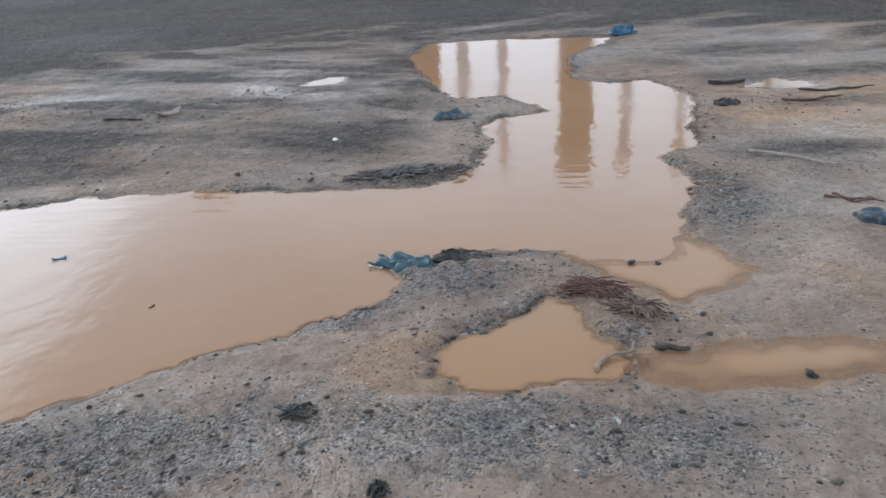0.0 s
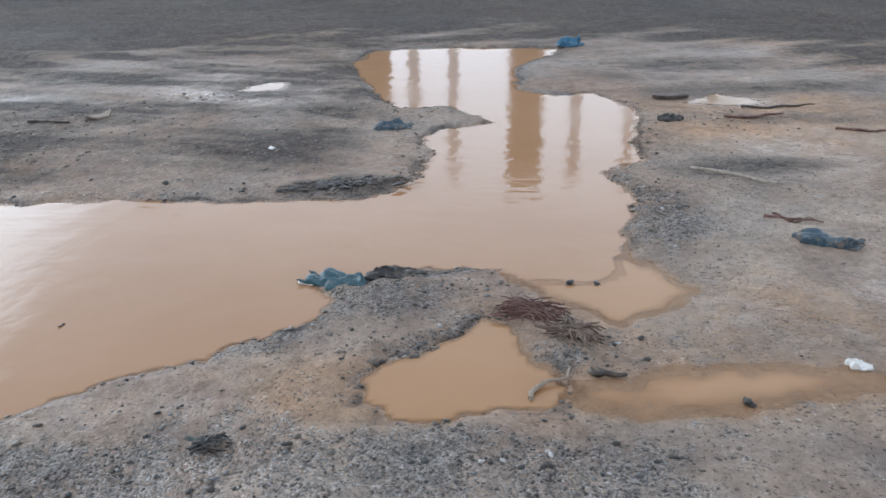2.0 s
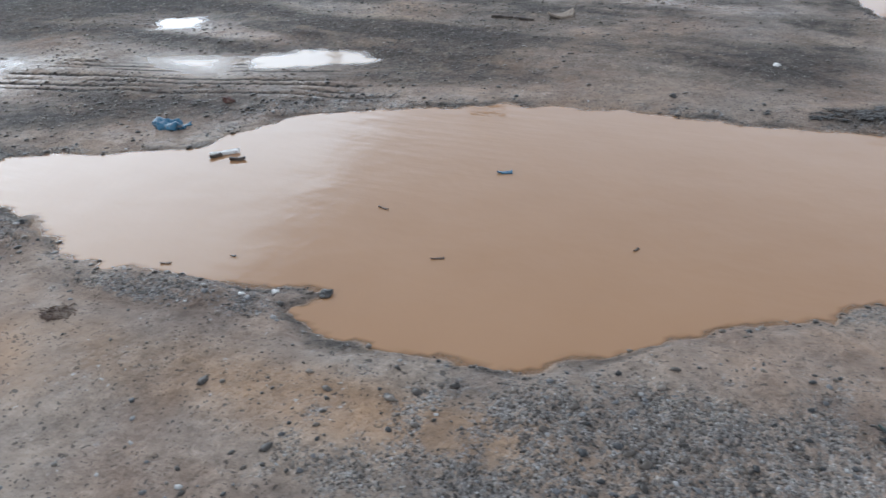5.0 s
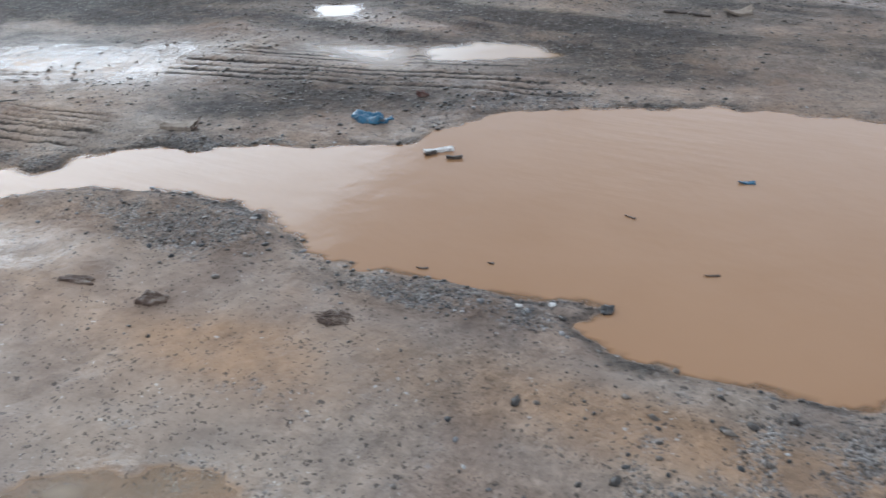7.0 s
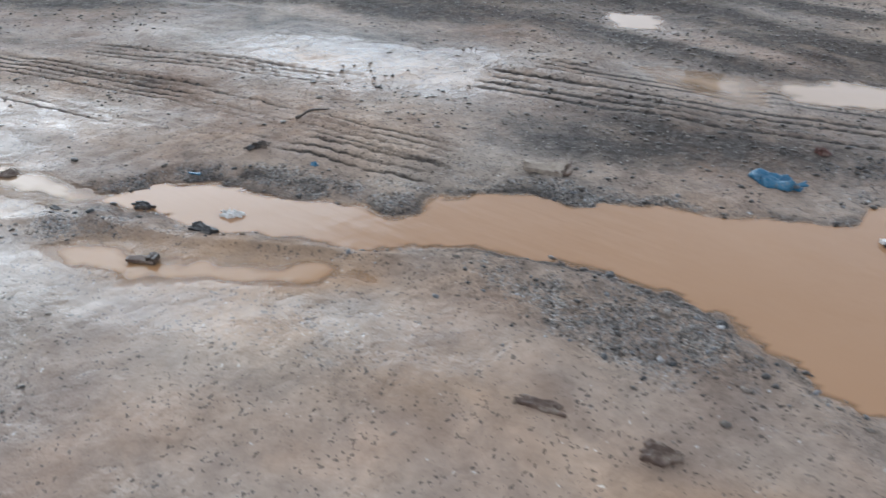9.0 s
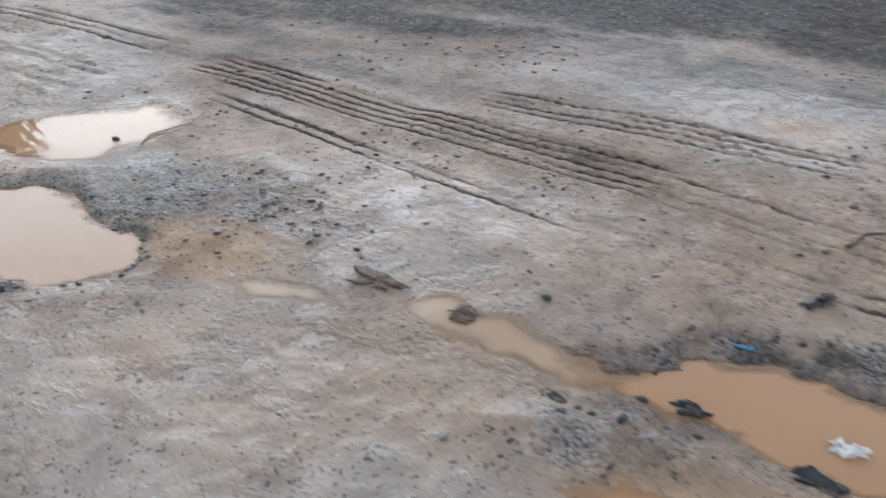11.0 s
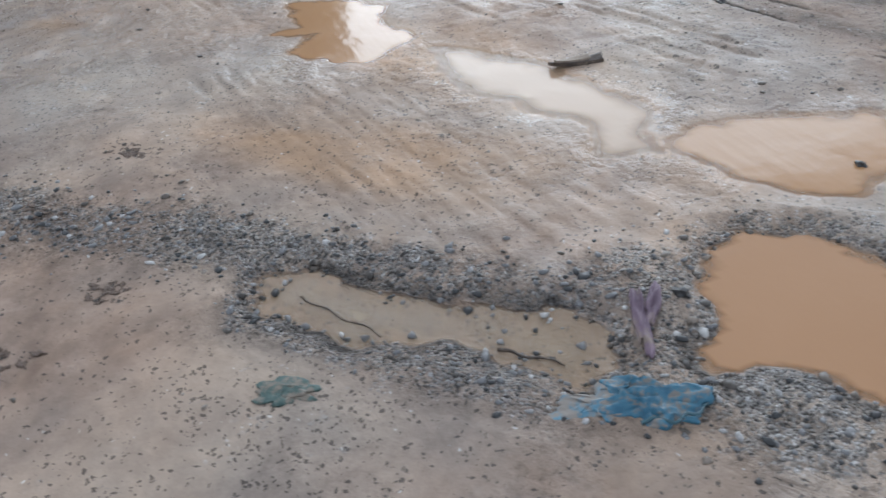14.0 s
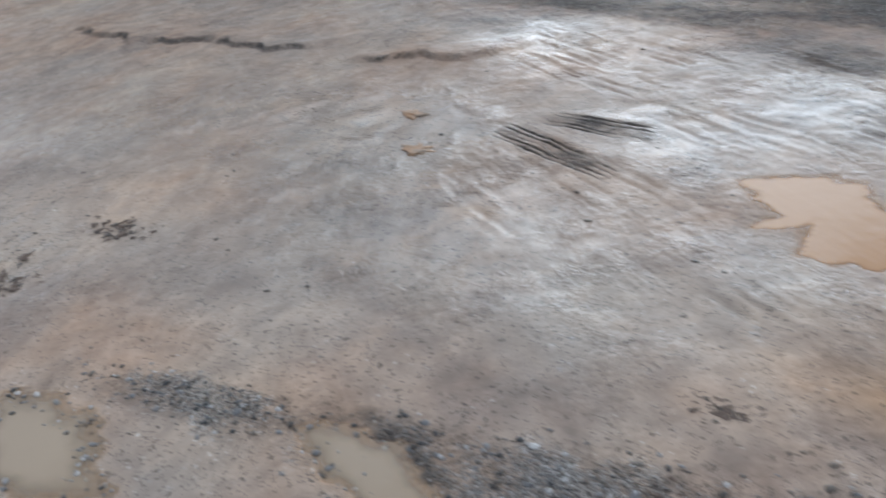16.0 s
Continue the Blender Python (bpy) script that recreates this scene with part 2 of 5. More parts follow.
def mat_stones(name, dark, mid, pale):
    m = Mat(name)
    rnd = m.node("ShaderNodeNewGeometry").outputs["Random Per Island"]
    rnd2 = m.node("ShaderNodeObjectInfo").outputs["Random"]
    r = m.math("FRACT", m.math("ADD", rnd, rnd2))
    col = m.ramp(r, (0.0, dark), (0.3, dark), (0.55, mid), (0.78, mid), (0.95, pale))
    col = m.mix(0.5, col, m.ramp(m.noise(90, 4), (0.3, 0.6), (0.7, 1.25)), "MULTIPLY")
    return m.done(col, 0.34, m.bump(m.noise(160, 3), 0.4, 0.003), ior=1.45)


GROUND = mat_ground()
WATER = mat_water("muddy_water", (0.35, 0.19, 0.098), (0.385, 0.218, 0.12))
MURKY = mat_water("murky_grey_water", (0.285, 0.215, 0.15), (0.34, 0.265, 0.19))
FILM = mat_water("thin_film_of_water", (0.365, 0.245, 0.16), (0.41, 0.282, 0.188))
COVEWATER = mat_water("shallow_muddy_water", (0.36, 0.195, 0.095), (0.40, 0.228, 0.118))
GRAVEL = mat_stones("grey_gravel", (0.03, 0.031, 0.033), (0.15, 0.15, 0.155), (0.42, 0.41, 0.40))
CLOD = mat_stones("dark_clods", (0.036, 0.030, 0.026), (0.095, 0.078, 0.065), (0.19, 0.155, 0.128))
PALECONCRETE = mat_plain("pale_grey_concrete", (0.72, 0.73, 0.74), (0.8, 0.8, 0.8), 1.5, 0.85, 0.4, 0.02)
CONCRETE = mat_plain("rough_tan_concrete", (0.27, 0.20, 0.14), (0.34, 0.26, 0.19), 1.5, 0.85, 0.4, 0.02)

# ---- the lie of the land ----
# Shores of the pools, in metres: the channel, the basin and the arm run into one another.
CHANNEL = [(-0.35, 4.3), (0.15, 4.64), (0.28, 4.89), (0.30, 5.15), (0.24, 5.62), (0.34, 5.81), (0.70, 5.95), (0.56, 6.16), (0.32, 6.39), (0.05, 6.3), (-0.09, 6.55),
           (-0.23, 7.04), (-0.42, 7.5), (-0.5, 8.0), (-0.4, 8.6), (0.0, 8.7), (0.9, 8.72), (1.34, 8.65), (1.18, 8.27), (0.88, 7.8), (0.88, 6.95), (1.13, 6.72),
           (1.43, 6.84), (1.62, 6.37), (1.63, 6.06), (1.49, 5.53), (1.47, 5.18), (1.27, 4.94), (1.31, 4.75), (1.32, 4.49), (1.23, 4.13), (1.2, 3.93), (1.1, 3.71),
           (0.95, 3.6), (0.74, 3.62), (0.6, 3.74), (0.2, 3.68), (-0.35, 3.6)]
BASIN = [(-2.82, 3.5), (-2.66, 3.86), (-2.48, 4.07), (-2.22, 4.22), (-1.87, 4.37), (-1.41, 4.47), (-1.0, 4.5), (-0.55, 4.5), (-0.12, 4.5), (0.3, 4.4), (0.4, 3.8),
         (0.23, 3.66), (0.0, 3.57), (0.06, 3.46), (0.04, 3.34), (-0.06, 3.22), (-0.31, 3.02), (-0.63, 2.79), (-0.85, 2.63), (-1.0, 2.53), (-1.15, 2.48),
         (-1.39, 2.46), (-1.54, 2.48), (-1.68, 2.53), (-1.72, 2.58), (-1.65, 2.68), (-1.93, 2.65), (-2.16, 2.6), (-2.46, 2.55), (-2.64, 2.57), (-2.8, 2.7), (-3.0, 3.1)]
ARM = [(-4.96, 2.13), (-4.82, 2.25), (-4.76, 2.41), (-4.56, 2.5), (-4.46, 2.48), (-4.3, 2.56), (-4.15, 2.64), (-4.02, 2.63), (-3.93, 2.72), (-3.95, 2.85), (-3.85, 2.98),
       (-3.6, 3.1), (-3.39, 3.19), (-3.06, 3.4), (-2.82, 3.5), (-2.5, 3.4), (-2.5, 2.7), (-2.75, 2.66), (-3.0, 2.76), (-3.25, 2.75), (-3.42, 2.73), (-3.67, 2.62),
       (-3.85, 2.5), (-4.08, 2.37), (-4.35, 2.26), (-4.6, 2.15), (-4.81, 2.1)]
COVE = [(0.22, 2.96), (0.3, 3.05), (0.39, 3.1), (0.49, 3.21), (0.6, 3.33), (0.69, 3.25), (0.74, 3.11), (0.8, 2.99), (0.86, 2.9), (0.78, 2.8), (0.58, 2.77), (0.48, 2.72), (0.34, 2.72), (0.24, 2.79)]
WASH = [(0.86, 2.94), (1.04, 2.96), (1.12, 3.03), (1.41, 3.09), (1.66, 3.06), (1.95, 3.05), (2.0, 2.93), (1.67, 2.88), (1.32, 2.77), (1.08, 2.76), (0.9, 2.78)]
ROUND = [(-6.56, 1.08), (-6.68, 1.15), (-6.75, 1.26), (-6.77, 1.38), (-6.73, 1.47), (-6.66, 1.55), (-6.55, 1.57), (-6.44, 1.565), (-6.34, 1.55), (-6.27, 1.55), (-6.2, 1.61), (-6.13, 1.62), (-6.05, 1.55), (-6.03, 1.42), (-6.07, 1.34), (-6.13, 1.28), (-6.23, 1.2), (-6.33, 1.13), (-6.36, 1.06), (-6.42, 0.99), (-6.5, 1.0)]
TWIGPOOL = [(-7.27, 1.45), (-7.3, 1.62), (-7.18, 1.84), (-7.14, 1.98), (-7.05, 2.1), (-6.86, 2.06), (-6.78, 1.94), (-6.8, 1.84), (-6.76, 1.72), (-6.84, 1.58), (-7.0, 1.5)]
STONEPOOL = [(-7.16, 0.26), (-7.15, 0.35), (-7.06, 0.41), (-6.93, 0.54), (-6.82, 0.7), (-6.7, 0.84), (-6.62, 0.87), (-6.53, 0.84), (-6.5, 0.75), (-6.6, 0.67), (-6.72, 0.59), (-6.82, 0.47), (-6.87, 0.36), (-7.0, 0.31), (-7.07, 0.23)]
REDPOOL = [(-8.77, 0.64), (-8.8, 0.74), (-9.12, 0.76), (-9.02, 1.0), (-8.8, 1.18), (-8.62, 1.1), (-8.4, 1.12), (-8.28, 0.9), (-8.42, 0.68), (-8.55, 0.64), (-8.68, 0.78)]
ENDPOOL = [(-8.56, -1.13), (-8.52, -0.97), (-8.35, -0.86), (-8.1, -0.79), (-8.03, -0.87), (-8.12, -0.98), (-8.35, -1.09)]
FARPOOL = [(-3.4, 4.75), (-3.14, 4.97), (-2.79, 5.05), (-2.6, 4.9), (-2.84, 4.69), (-3.24, 4.58)]
FARTHEST = [(-4.56, 5.36), (-4.28, 5.5), (-4.1, 5.22), (-4.38, 5.12)]
DRIP = [(-5.84, 1.66), (-5.79, 1.76), (-5.62, 1.87), (-5.5, 1.89), (-5.48, 1.82), (-5.7, 1.69)]
ARMTIP = [(-5.42, 1.97), (-5.4, 2.08), (-5.28, 2.15), (-5.09, 2.17), (-4.98, 2.16), (-4.83, 2.26), (-4.72, 2.22), (-4.8, 2.1), (-4.95, 2.05), (-5.1, 2.0), (-5.24, 1.94)]
APRON = [(-4.78, 1.8), (-4.72, 1.9), (-4.57, 1.99), (-4.4, 2.02), (-4.29, 2.12), (-4.14, 2.2), (-4.02, 2.31), (-3.86, 2.38), (-3.76, 2.32), (-3.9, 2.18), (-4.07, 2.06), (-4.29, 1.89), (-4.5, 1.85)]
STICKFILM = [(-8.3, 1.14), (-8.11, 1.33), (-7.97, 1.42), (-7.68, 1.52), (-7.43, 1.54), (-7.21, 1.42), (-7.28, 1.27), (-7.45, 1.3), (-7.6, 1.22), (-7.71, 1.2), (-7.84, 1.1), (-8.07, 1.08)]
FILM_A = [(1.9, 6.5), (2.1, 6.62), (2.3, 6.82), (2.5, 6.62), (2.62, 6.45), (2.35, 6.38)]
FOOTFILM = [(-2.63, 1.42), (-2.6, 1.53), (-2.51, 1.6), (-2.4, 1.61), (-2.3, 1.7), (-2.2, 1.72), (-2.13, 1.66), (-2.25, 1.57), (-2.36, 1.53), (-2.48, 1.4)]
GREYPOOL = [(-9.3, -2.12), (-9.15, -1.9), (-9.0, -1.76), (-8.8, -1.72), (-8.55, -1.7), (-8.6, -1.9), (-8.71, -2.03), (-9.0, -2.2)]
FARSIDE = [(-4.03, 4.56), (-3.75, 4.7), (-3.5, 4.74), (-3.4, 4.6), (-3.3, 4.42), (-3.45, 4.38), (-3.75, 4.42)]
MOUTH = [(0.6, 3.74), (0.95, 3.82), (1.2, 3.95), (1.33, 3.75), (1.42, 3.55), (1.3, 3.4), (1.08, 3.28), (0.92, 3.38), (0.8, 3.48)]
FILM_B = [(-1.25, 6.9), (-1.1, 7.2), (-0.85, 7.25), (-0.85, 7.0), (-1.05, 6.85)]
POOLS = {"mouth": (MOUTH,), "foot": (FOOTFILM,), "grey": (GREYPOOL,), "side": (FARSIDE,), "film_a": (FILM_A,), "film_b": (FILM_B,), "apron": (APRON,), "stick": (STICKFILM,), "main": (CHANNEL, BASIN, ARM), "tip": (ARMTIP,), "cove": (COVE,), "wash": (WASH,), "round": (ROUND,), "twigs": (TWIGPOOL,), "stones": (STONEPOOL,), "red": (REDPOOL,),
         "end": (ENDPOOL,), "far": (FARPOOL,), "farthest": (FARTHEST,), "drip": (DRIP,)}


def hash2(ix, iy, seed):
    v = np.sin(ix * 127.1 + iy * 311.7 + seed * 74.7) * 43758.5453
    return v - np.floor(v)


def vnoise(x, y, seed=0):
    ix, iy = np.floor(x), np.floor(y)
    fx, fy = x - ix, y - iy
    fx, fy = fx * fx * (3 - 2 * fx), fy * fy * (3 - 2 * fy)
    a, b = hash2(ix, iy, seed), hash2(ix + 1, iy, seed)
    c, d = hash2(ix, iy + 1, seed), hash2(ix + 1, iy + 1, seed)
    return (a + (b - a) * fx) * (1 - fy) + (c + (d - c) * fx) * fy - 0.5


def fbm(x, y, scale, octaves=4, seed=0):
    out, amp = 0.0, 1.0
    for o in range(octaves):
        out = out + amp * vnoise(x / scale * 2**o + 17.3 * o, y / scale * 2**o - 9.1 * o, seed + o)
        amp *= 0.5
    return out


def sdf(poly, x, y):
    """Signed distance to a closed outline, negative inside."""
    p = np.array(poly)
    d2, inside = np.full(x.shape, 1e9), np.zeros(x.shape, bool)
    for (ax, ay), (bx, by) in zip(p, np.roll(p, -1, 0)):
        ex, ey = bx - ax, by - ay
        k = np.clip(((x - ax) * ex + (y - ay) * ey) / (ex * ex + ey * ey), 0, 1)
        d2 = np.minimum(d2, (x - ax - k * ex) ** 2 + (y - ay - k * ey) ** 2)
        if ey != 0:
            inside ^= ((ay > y) != (by > y)) & (x < ax + (y - ay) / ey * ex)
    return np.where(inside, -1, 1) * np.sqrt(d2)


def near(poly_or_parts, x, y, reach=0.8):
    """The distance to a pool's shore, worked out only round the pool."""
    out = np.full(x.shape, reach)
    for poly in poly_or_parts:
        p = np.array(poly)
        box = (x > p[:, 0].min() - reach) & (x < p[:, 0].max() + reach) & (y > p[:, 1].min() - reach) & (y < p[:, 1].max() + reach)
        out[box] = np.minimum(out[box], sdf(poly, x[box], y[box]))
    return out


def smooth(a, b, v):
    k = np.clip((v - a) / (b - a), 0, 1)
    return k * k * (3 - 2 * k)


def ragged(x, y):
    """The unevenness of the shores."""
    return 0.055 * fbm(x, y, 0.22, 4, 5) + 0.03 * fbm(x, y, 0.9, 2, 8) + 0.042 * fbm(x, y, 0.075, 3, 12)


def shore(x, y, parts):
    return near(parts, x, y) + ragged(x, y)


def blob(x, y, cx, cy, rx, ry, turn=0.0):
    c, s = math.cos(radians(turn)), math.sin(radians(turn))
    u, v = ((x - cx) * c + (y - cy) * s) / rx, (-(x - cx) * s + (y - cy) * c) / ry
    return np.exp(-((u * u + v * v) ** 1.5))


def band(x, y, ax, ay, bx, by, half):
    """Along and across a straight strip of ground: (0..1 along, metres across, weight)."""
    ex, ey = bx - ax, by - ay
    ln = math.hypot(ex, ey)
    k = ((x - ax) * ex + (y - ay) * ey) / ln
    across = (-(x - ax) * ey + (y - ay) * ex) / ln
    w = smooth(half * 1.25, half * 0.9, np.abs(across)) * smooth(-0.05, 0.15, k) * smooth(ln + 0.05, ln - 0.15, k)
    return k, across, w


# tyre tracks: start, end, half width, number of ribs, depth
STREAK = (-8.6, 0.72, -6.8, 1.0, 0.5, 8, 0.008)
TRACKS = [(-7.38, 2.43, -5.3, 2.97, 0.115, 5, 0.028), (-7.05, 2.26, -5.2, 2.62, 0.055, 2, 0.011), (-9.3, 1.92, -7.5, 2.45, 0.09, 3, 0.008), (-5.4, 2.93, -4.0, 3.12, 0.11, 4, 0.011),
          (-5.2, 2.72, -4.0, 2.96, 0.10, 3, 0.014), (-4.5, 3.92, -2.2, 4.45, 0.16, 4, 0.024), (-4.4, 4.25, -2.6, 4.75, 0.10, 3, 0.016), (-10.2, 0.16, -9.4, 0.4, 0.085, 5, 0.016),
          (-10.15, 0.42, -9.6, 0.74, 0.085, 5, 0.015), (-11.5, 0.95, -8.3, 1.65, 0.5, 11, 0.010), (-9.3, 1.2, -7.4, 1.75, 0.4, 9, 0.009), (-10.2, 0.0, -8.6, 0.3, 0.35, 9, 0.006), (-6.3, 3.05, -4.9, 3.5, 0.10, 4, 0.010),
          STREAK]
ROAD_EDGE = [(-40, 1.0), (-12, 1.6), (-10, 2.15), (-8.5, 2.4), (-7.5, 2.7), (-6.8, 3.2), (-6.2, 3.6), (-5.3, 4.3), (-4.8, 4.8), (-4.4, 6.3), (-3.5, 8.2), (-2.5, 8.8), (0.9, 8.95), (3.6, 8.3), (40, 6)]
# the broken rims of an old hard surface
BROKEN_EDGES = [[(-14.8, -2.3), (-13.74, -1.59), (-13.0, -0.96), (-12.47, -0.64), (-12.3, -0.32)], [(-11.88, -0.27), (-11.63, 0.1), (-11.21, 0.47)]]
# patches: centre, radii, turn
GRAVELLY = [(-0.6, 2.35, 1.1, 0.28, 20), (0.5, 2.5, 0.8, 0.22, 0), (0.3, 3.45, 0.35, 0.2, 10), (0.9, 3.15, 0.16, 0.2, -40), (1.42, 4.3, 0.25, 0.35, 0), (-0.1, 4.62, 0.3, 0.12, 5),
            (-2.1, 2.52, 0.5, 0.1, 5), (-3.1, 2.55, 0.5, 0.18, 8), (-4.4, 2.62, 0.3, 0.1, 20), (-4.05, 2.7, 0.14, 0.07, 30), (-6.35, 0.98, 0.3, 0.14, 30), (-6.15, 1.85, 0.45, 0.3, 20),
            (-6.75, 1.0, 0.14, 0.2, 0), (-7.1, 0.5, 0.6, 0.1, 49), (-7.65, -0.15, 0.6, 0.13, 49), (-8.2, -0.8, 0.5, 0.16, 40), (-8.85, -1.4, 0.45, 0.1, 46), (-7.95, -0.5, 0.5, 0.16, 50), (-7.45, 0.1, 0.5, 0.14, 50), (-7.0, 0.62, 0.4, 0.09, 40), (-6.65, 0.55, 0.35, 0.09, 45),
            (-2.6, 4.1, 0.5, 0.12, 35), (-4.7, 2.0, 0.35, 0.12, 25)]
DARKSTRIPS = [(-9.8, 0.28, 0.42, 0.085, 16), (-9.88, 0.58, 0.32, 0.08, 28), (-0.06, 4.69, 0.36, 0.15, 14), (0.28, 3.66, 0.14, 0.05, 10), (-4.45, 2.6, 0.2, 0.05, 20), (-5.7, 2.9, 0.25, 0.045, 18)]
DARKISH = [(-5.14, 4.96, 1.0, 0.35, 20), (-5.52, 4.62, 1.0, 0.35, 20), (-3.6, 3.6, 0.6, 0.2, 25), (2.2, 7.6, 1.2, 0.6, 0), (2.6, 6.9, 0.9, 0.3, 5), (2.0, 5.0, 0.5, 0.2, 10), (-1.6, 6.2, 1.3, 0.35, 0), (-2.4, 7.4, 1.6, 0.4, -15), (-3.4, 3.9, 1.0, 0.35, 20), (-2.0, 5.6, 1.6, 0.9, -10), (-4.2, 6.0, 1.5, 1.0, 0), (2.7, 6.1, 0.8, 0.25, 0), (-2.0, 4.72, 1.0, 0.2, 12), (-2.0, 5.0, 1.2, 0.4, 10), (-0.1, 4.62, 0.25, 0.09, 5)]
WETTISH = [(1.0, 3.55, 0.3, 0.17, 10), (-4.95, 3.8, 0.8, 0.38, 25), (-4.1, 1.98, 0.5, 0.2, 12), (-5.6, 2.1, 0.6, 0.2, 20), (-9.2, 1.5, 0.9, 0.35, 20), (1.7, 3.4, 0.8, 0.45, 0), (-8.8, -0.2, 0.8, 0.4, 30), (-4.15, 1.95, 0.45, 0.22, 25), (-3.6, 2.15, 0.4, 0.2, 10), (-9.6, -0.7, 1.6, 0.7, 40), (-4.75, 1.75, 0.5, 0.2, 30), (-10.3, 1.2, 1.4, 0.6, 20), (-4.9, 1.85, 0.6, 0.25, 25), (-1.2, 7.2, 0.9, 0.9, 0), (-2.6, 6.4, 0.7, 0.25, 0), (-5.7, 2.4, 0.7, 0.3, 30), (-9.5, 0.9, 0.8, 0.4, 20), (-11.2, -0.9, 1.6, 0.7, 35), (-9.6, -0.9, 1.2, 0.6, 40), (-8.6, 0.5, 0.5, 0.25, 35)]
# pale clay; the patch at (-11.43, -1.46) is wet sheen put into colour
PALECLAY = [(1.5, 3.55, 0.65, 0.35, 5), (1.7, 4.3, 0.5, 0.35, 10), (2.0, 5.2, 0.6, 0.4, 0), (0.55, 2.45, 0.6, 0.15, 5), (-1.79, 2.10, 0.5, 0.25, 10), (-3.34, 1.37, 0.6, 0.35, 20), (-3.91, 1.94, 0.6, 0.22, 15), (-5.28, 1.40, 0.7, 0.35, 25), (-5.89, 0.98, 0.5, 0.3, 30), (-11.43, -1.46, 1.3, 0.6, 40), (-9.62, -1.21, 0.9, 0.4, 40), (-8.89, -0.35, 0.8, 0.35, 45), (-6.39, 1.81, 0.4, 0.2, 30), (-1.40, 2.12, 0.5, 0.18, 15)]
SILTY = [(1.0, 3.52, 0.35, 0.2, 10), (1.4, 2.92, 0.7, 0.2, 0), (-5.2, 1.85, 0.35, 0.25, 20), (-7.1, 1.25, 0.3, 0.3, 30), (-9.45, -0.2, 0.16, 0.06, 45), (-4.15, 2.15, 0.6, 0.17, 28), (-3.7, 2.0, 0.5, 0.15, 10), (1.1, 3.4, 0.4, 0.2, 10), (-4.3, 2.05, 0.45, 0.16, 25), (-2.4, 2.05, 0.5, 0.15, 5), (0.2, 2.85, 0.3, 0.2, 0), (1.4, 3.3, 0.7, 0.4, 0), (-8.1, 1.2, 0.5, 0.3, 20), (-7.7, 1.3, 0.55, 0.2, 40), (-7.35, 1.0, 0.6, 0.2, 38), (-7.6, 0.6, 0.5, 0.15, 38), (2.4, 5.6, 0.8, 0.4, 0), (2.6, 6.4, 0.9, 0.3, 0), (-1.6, 2.2, 0.9, 0.13, 4), (-5.9, 1.75, 0.3, 0.15, 30), (-5.0, 3.7, 0.6, 0.2, 20), (-5.5, 1.5, 0.5, 0.25, 30), (-6.0, 0.9, 0.4, 0.3, 30)]


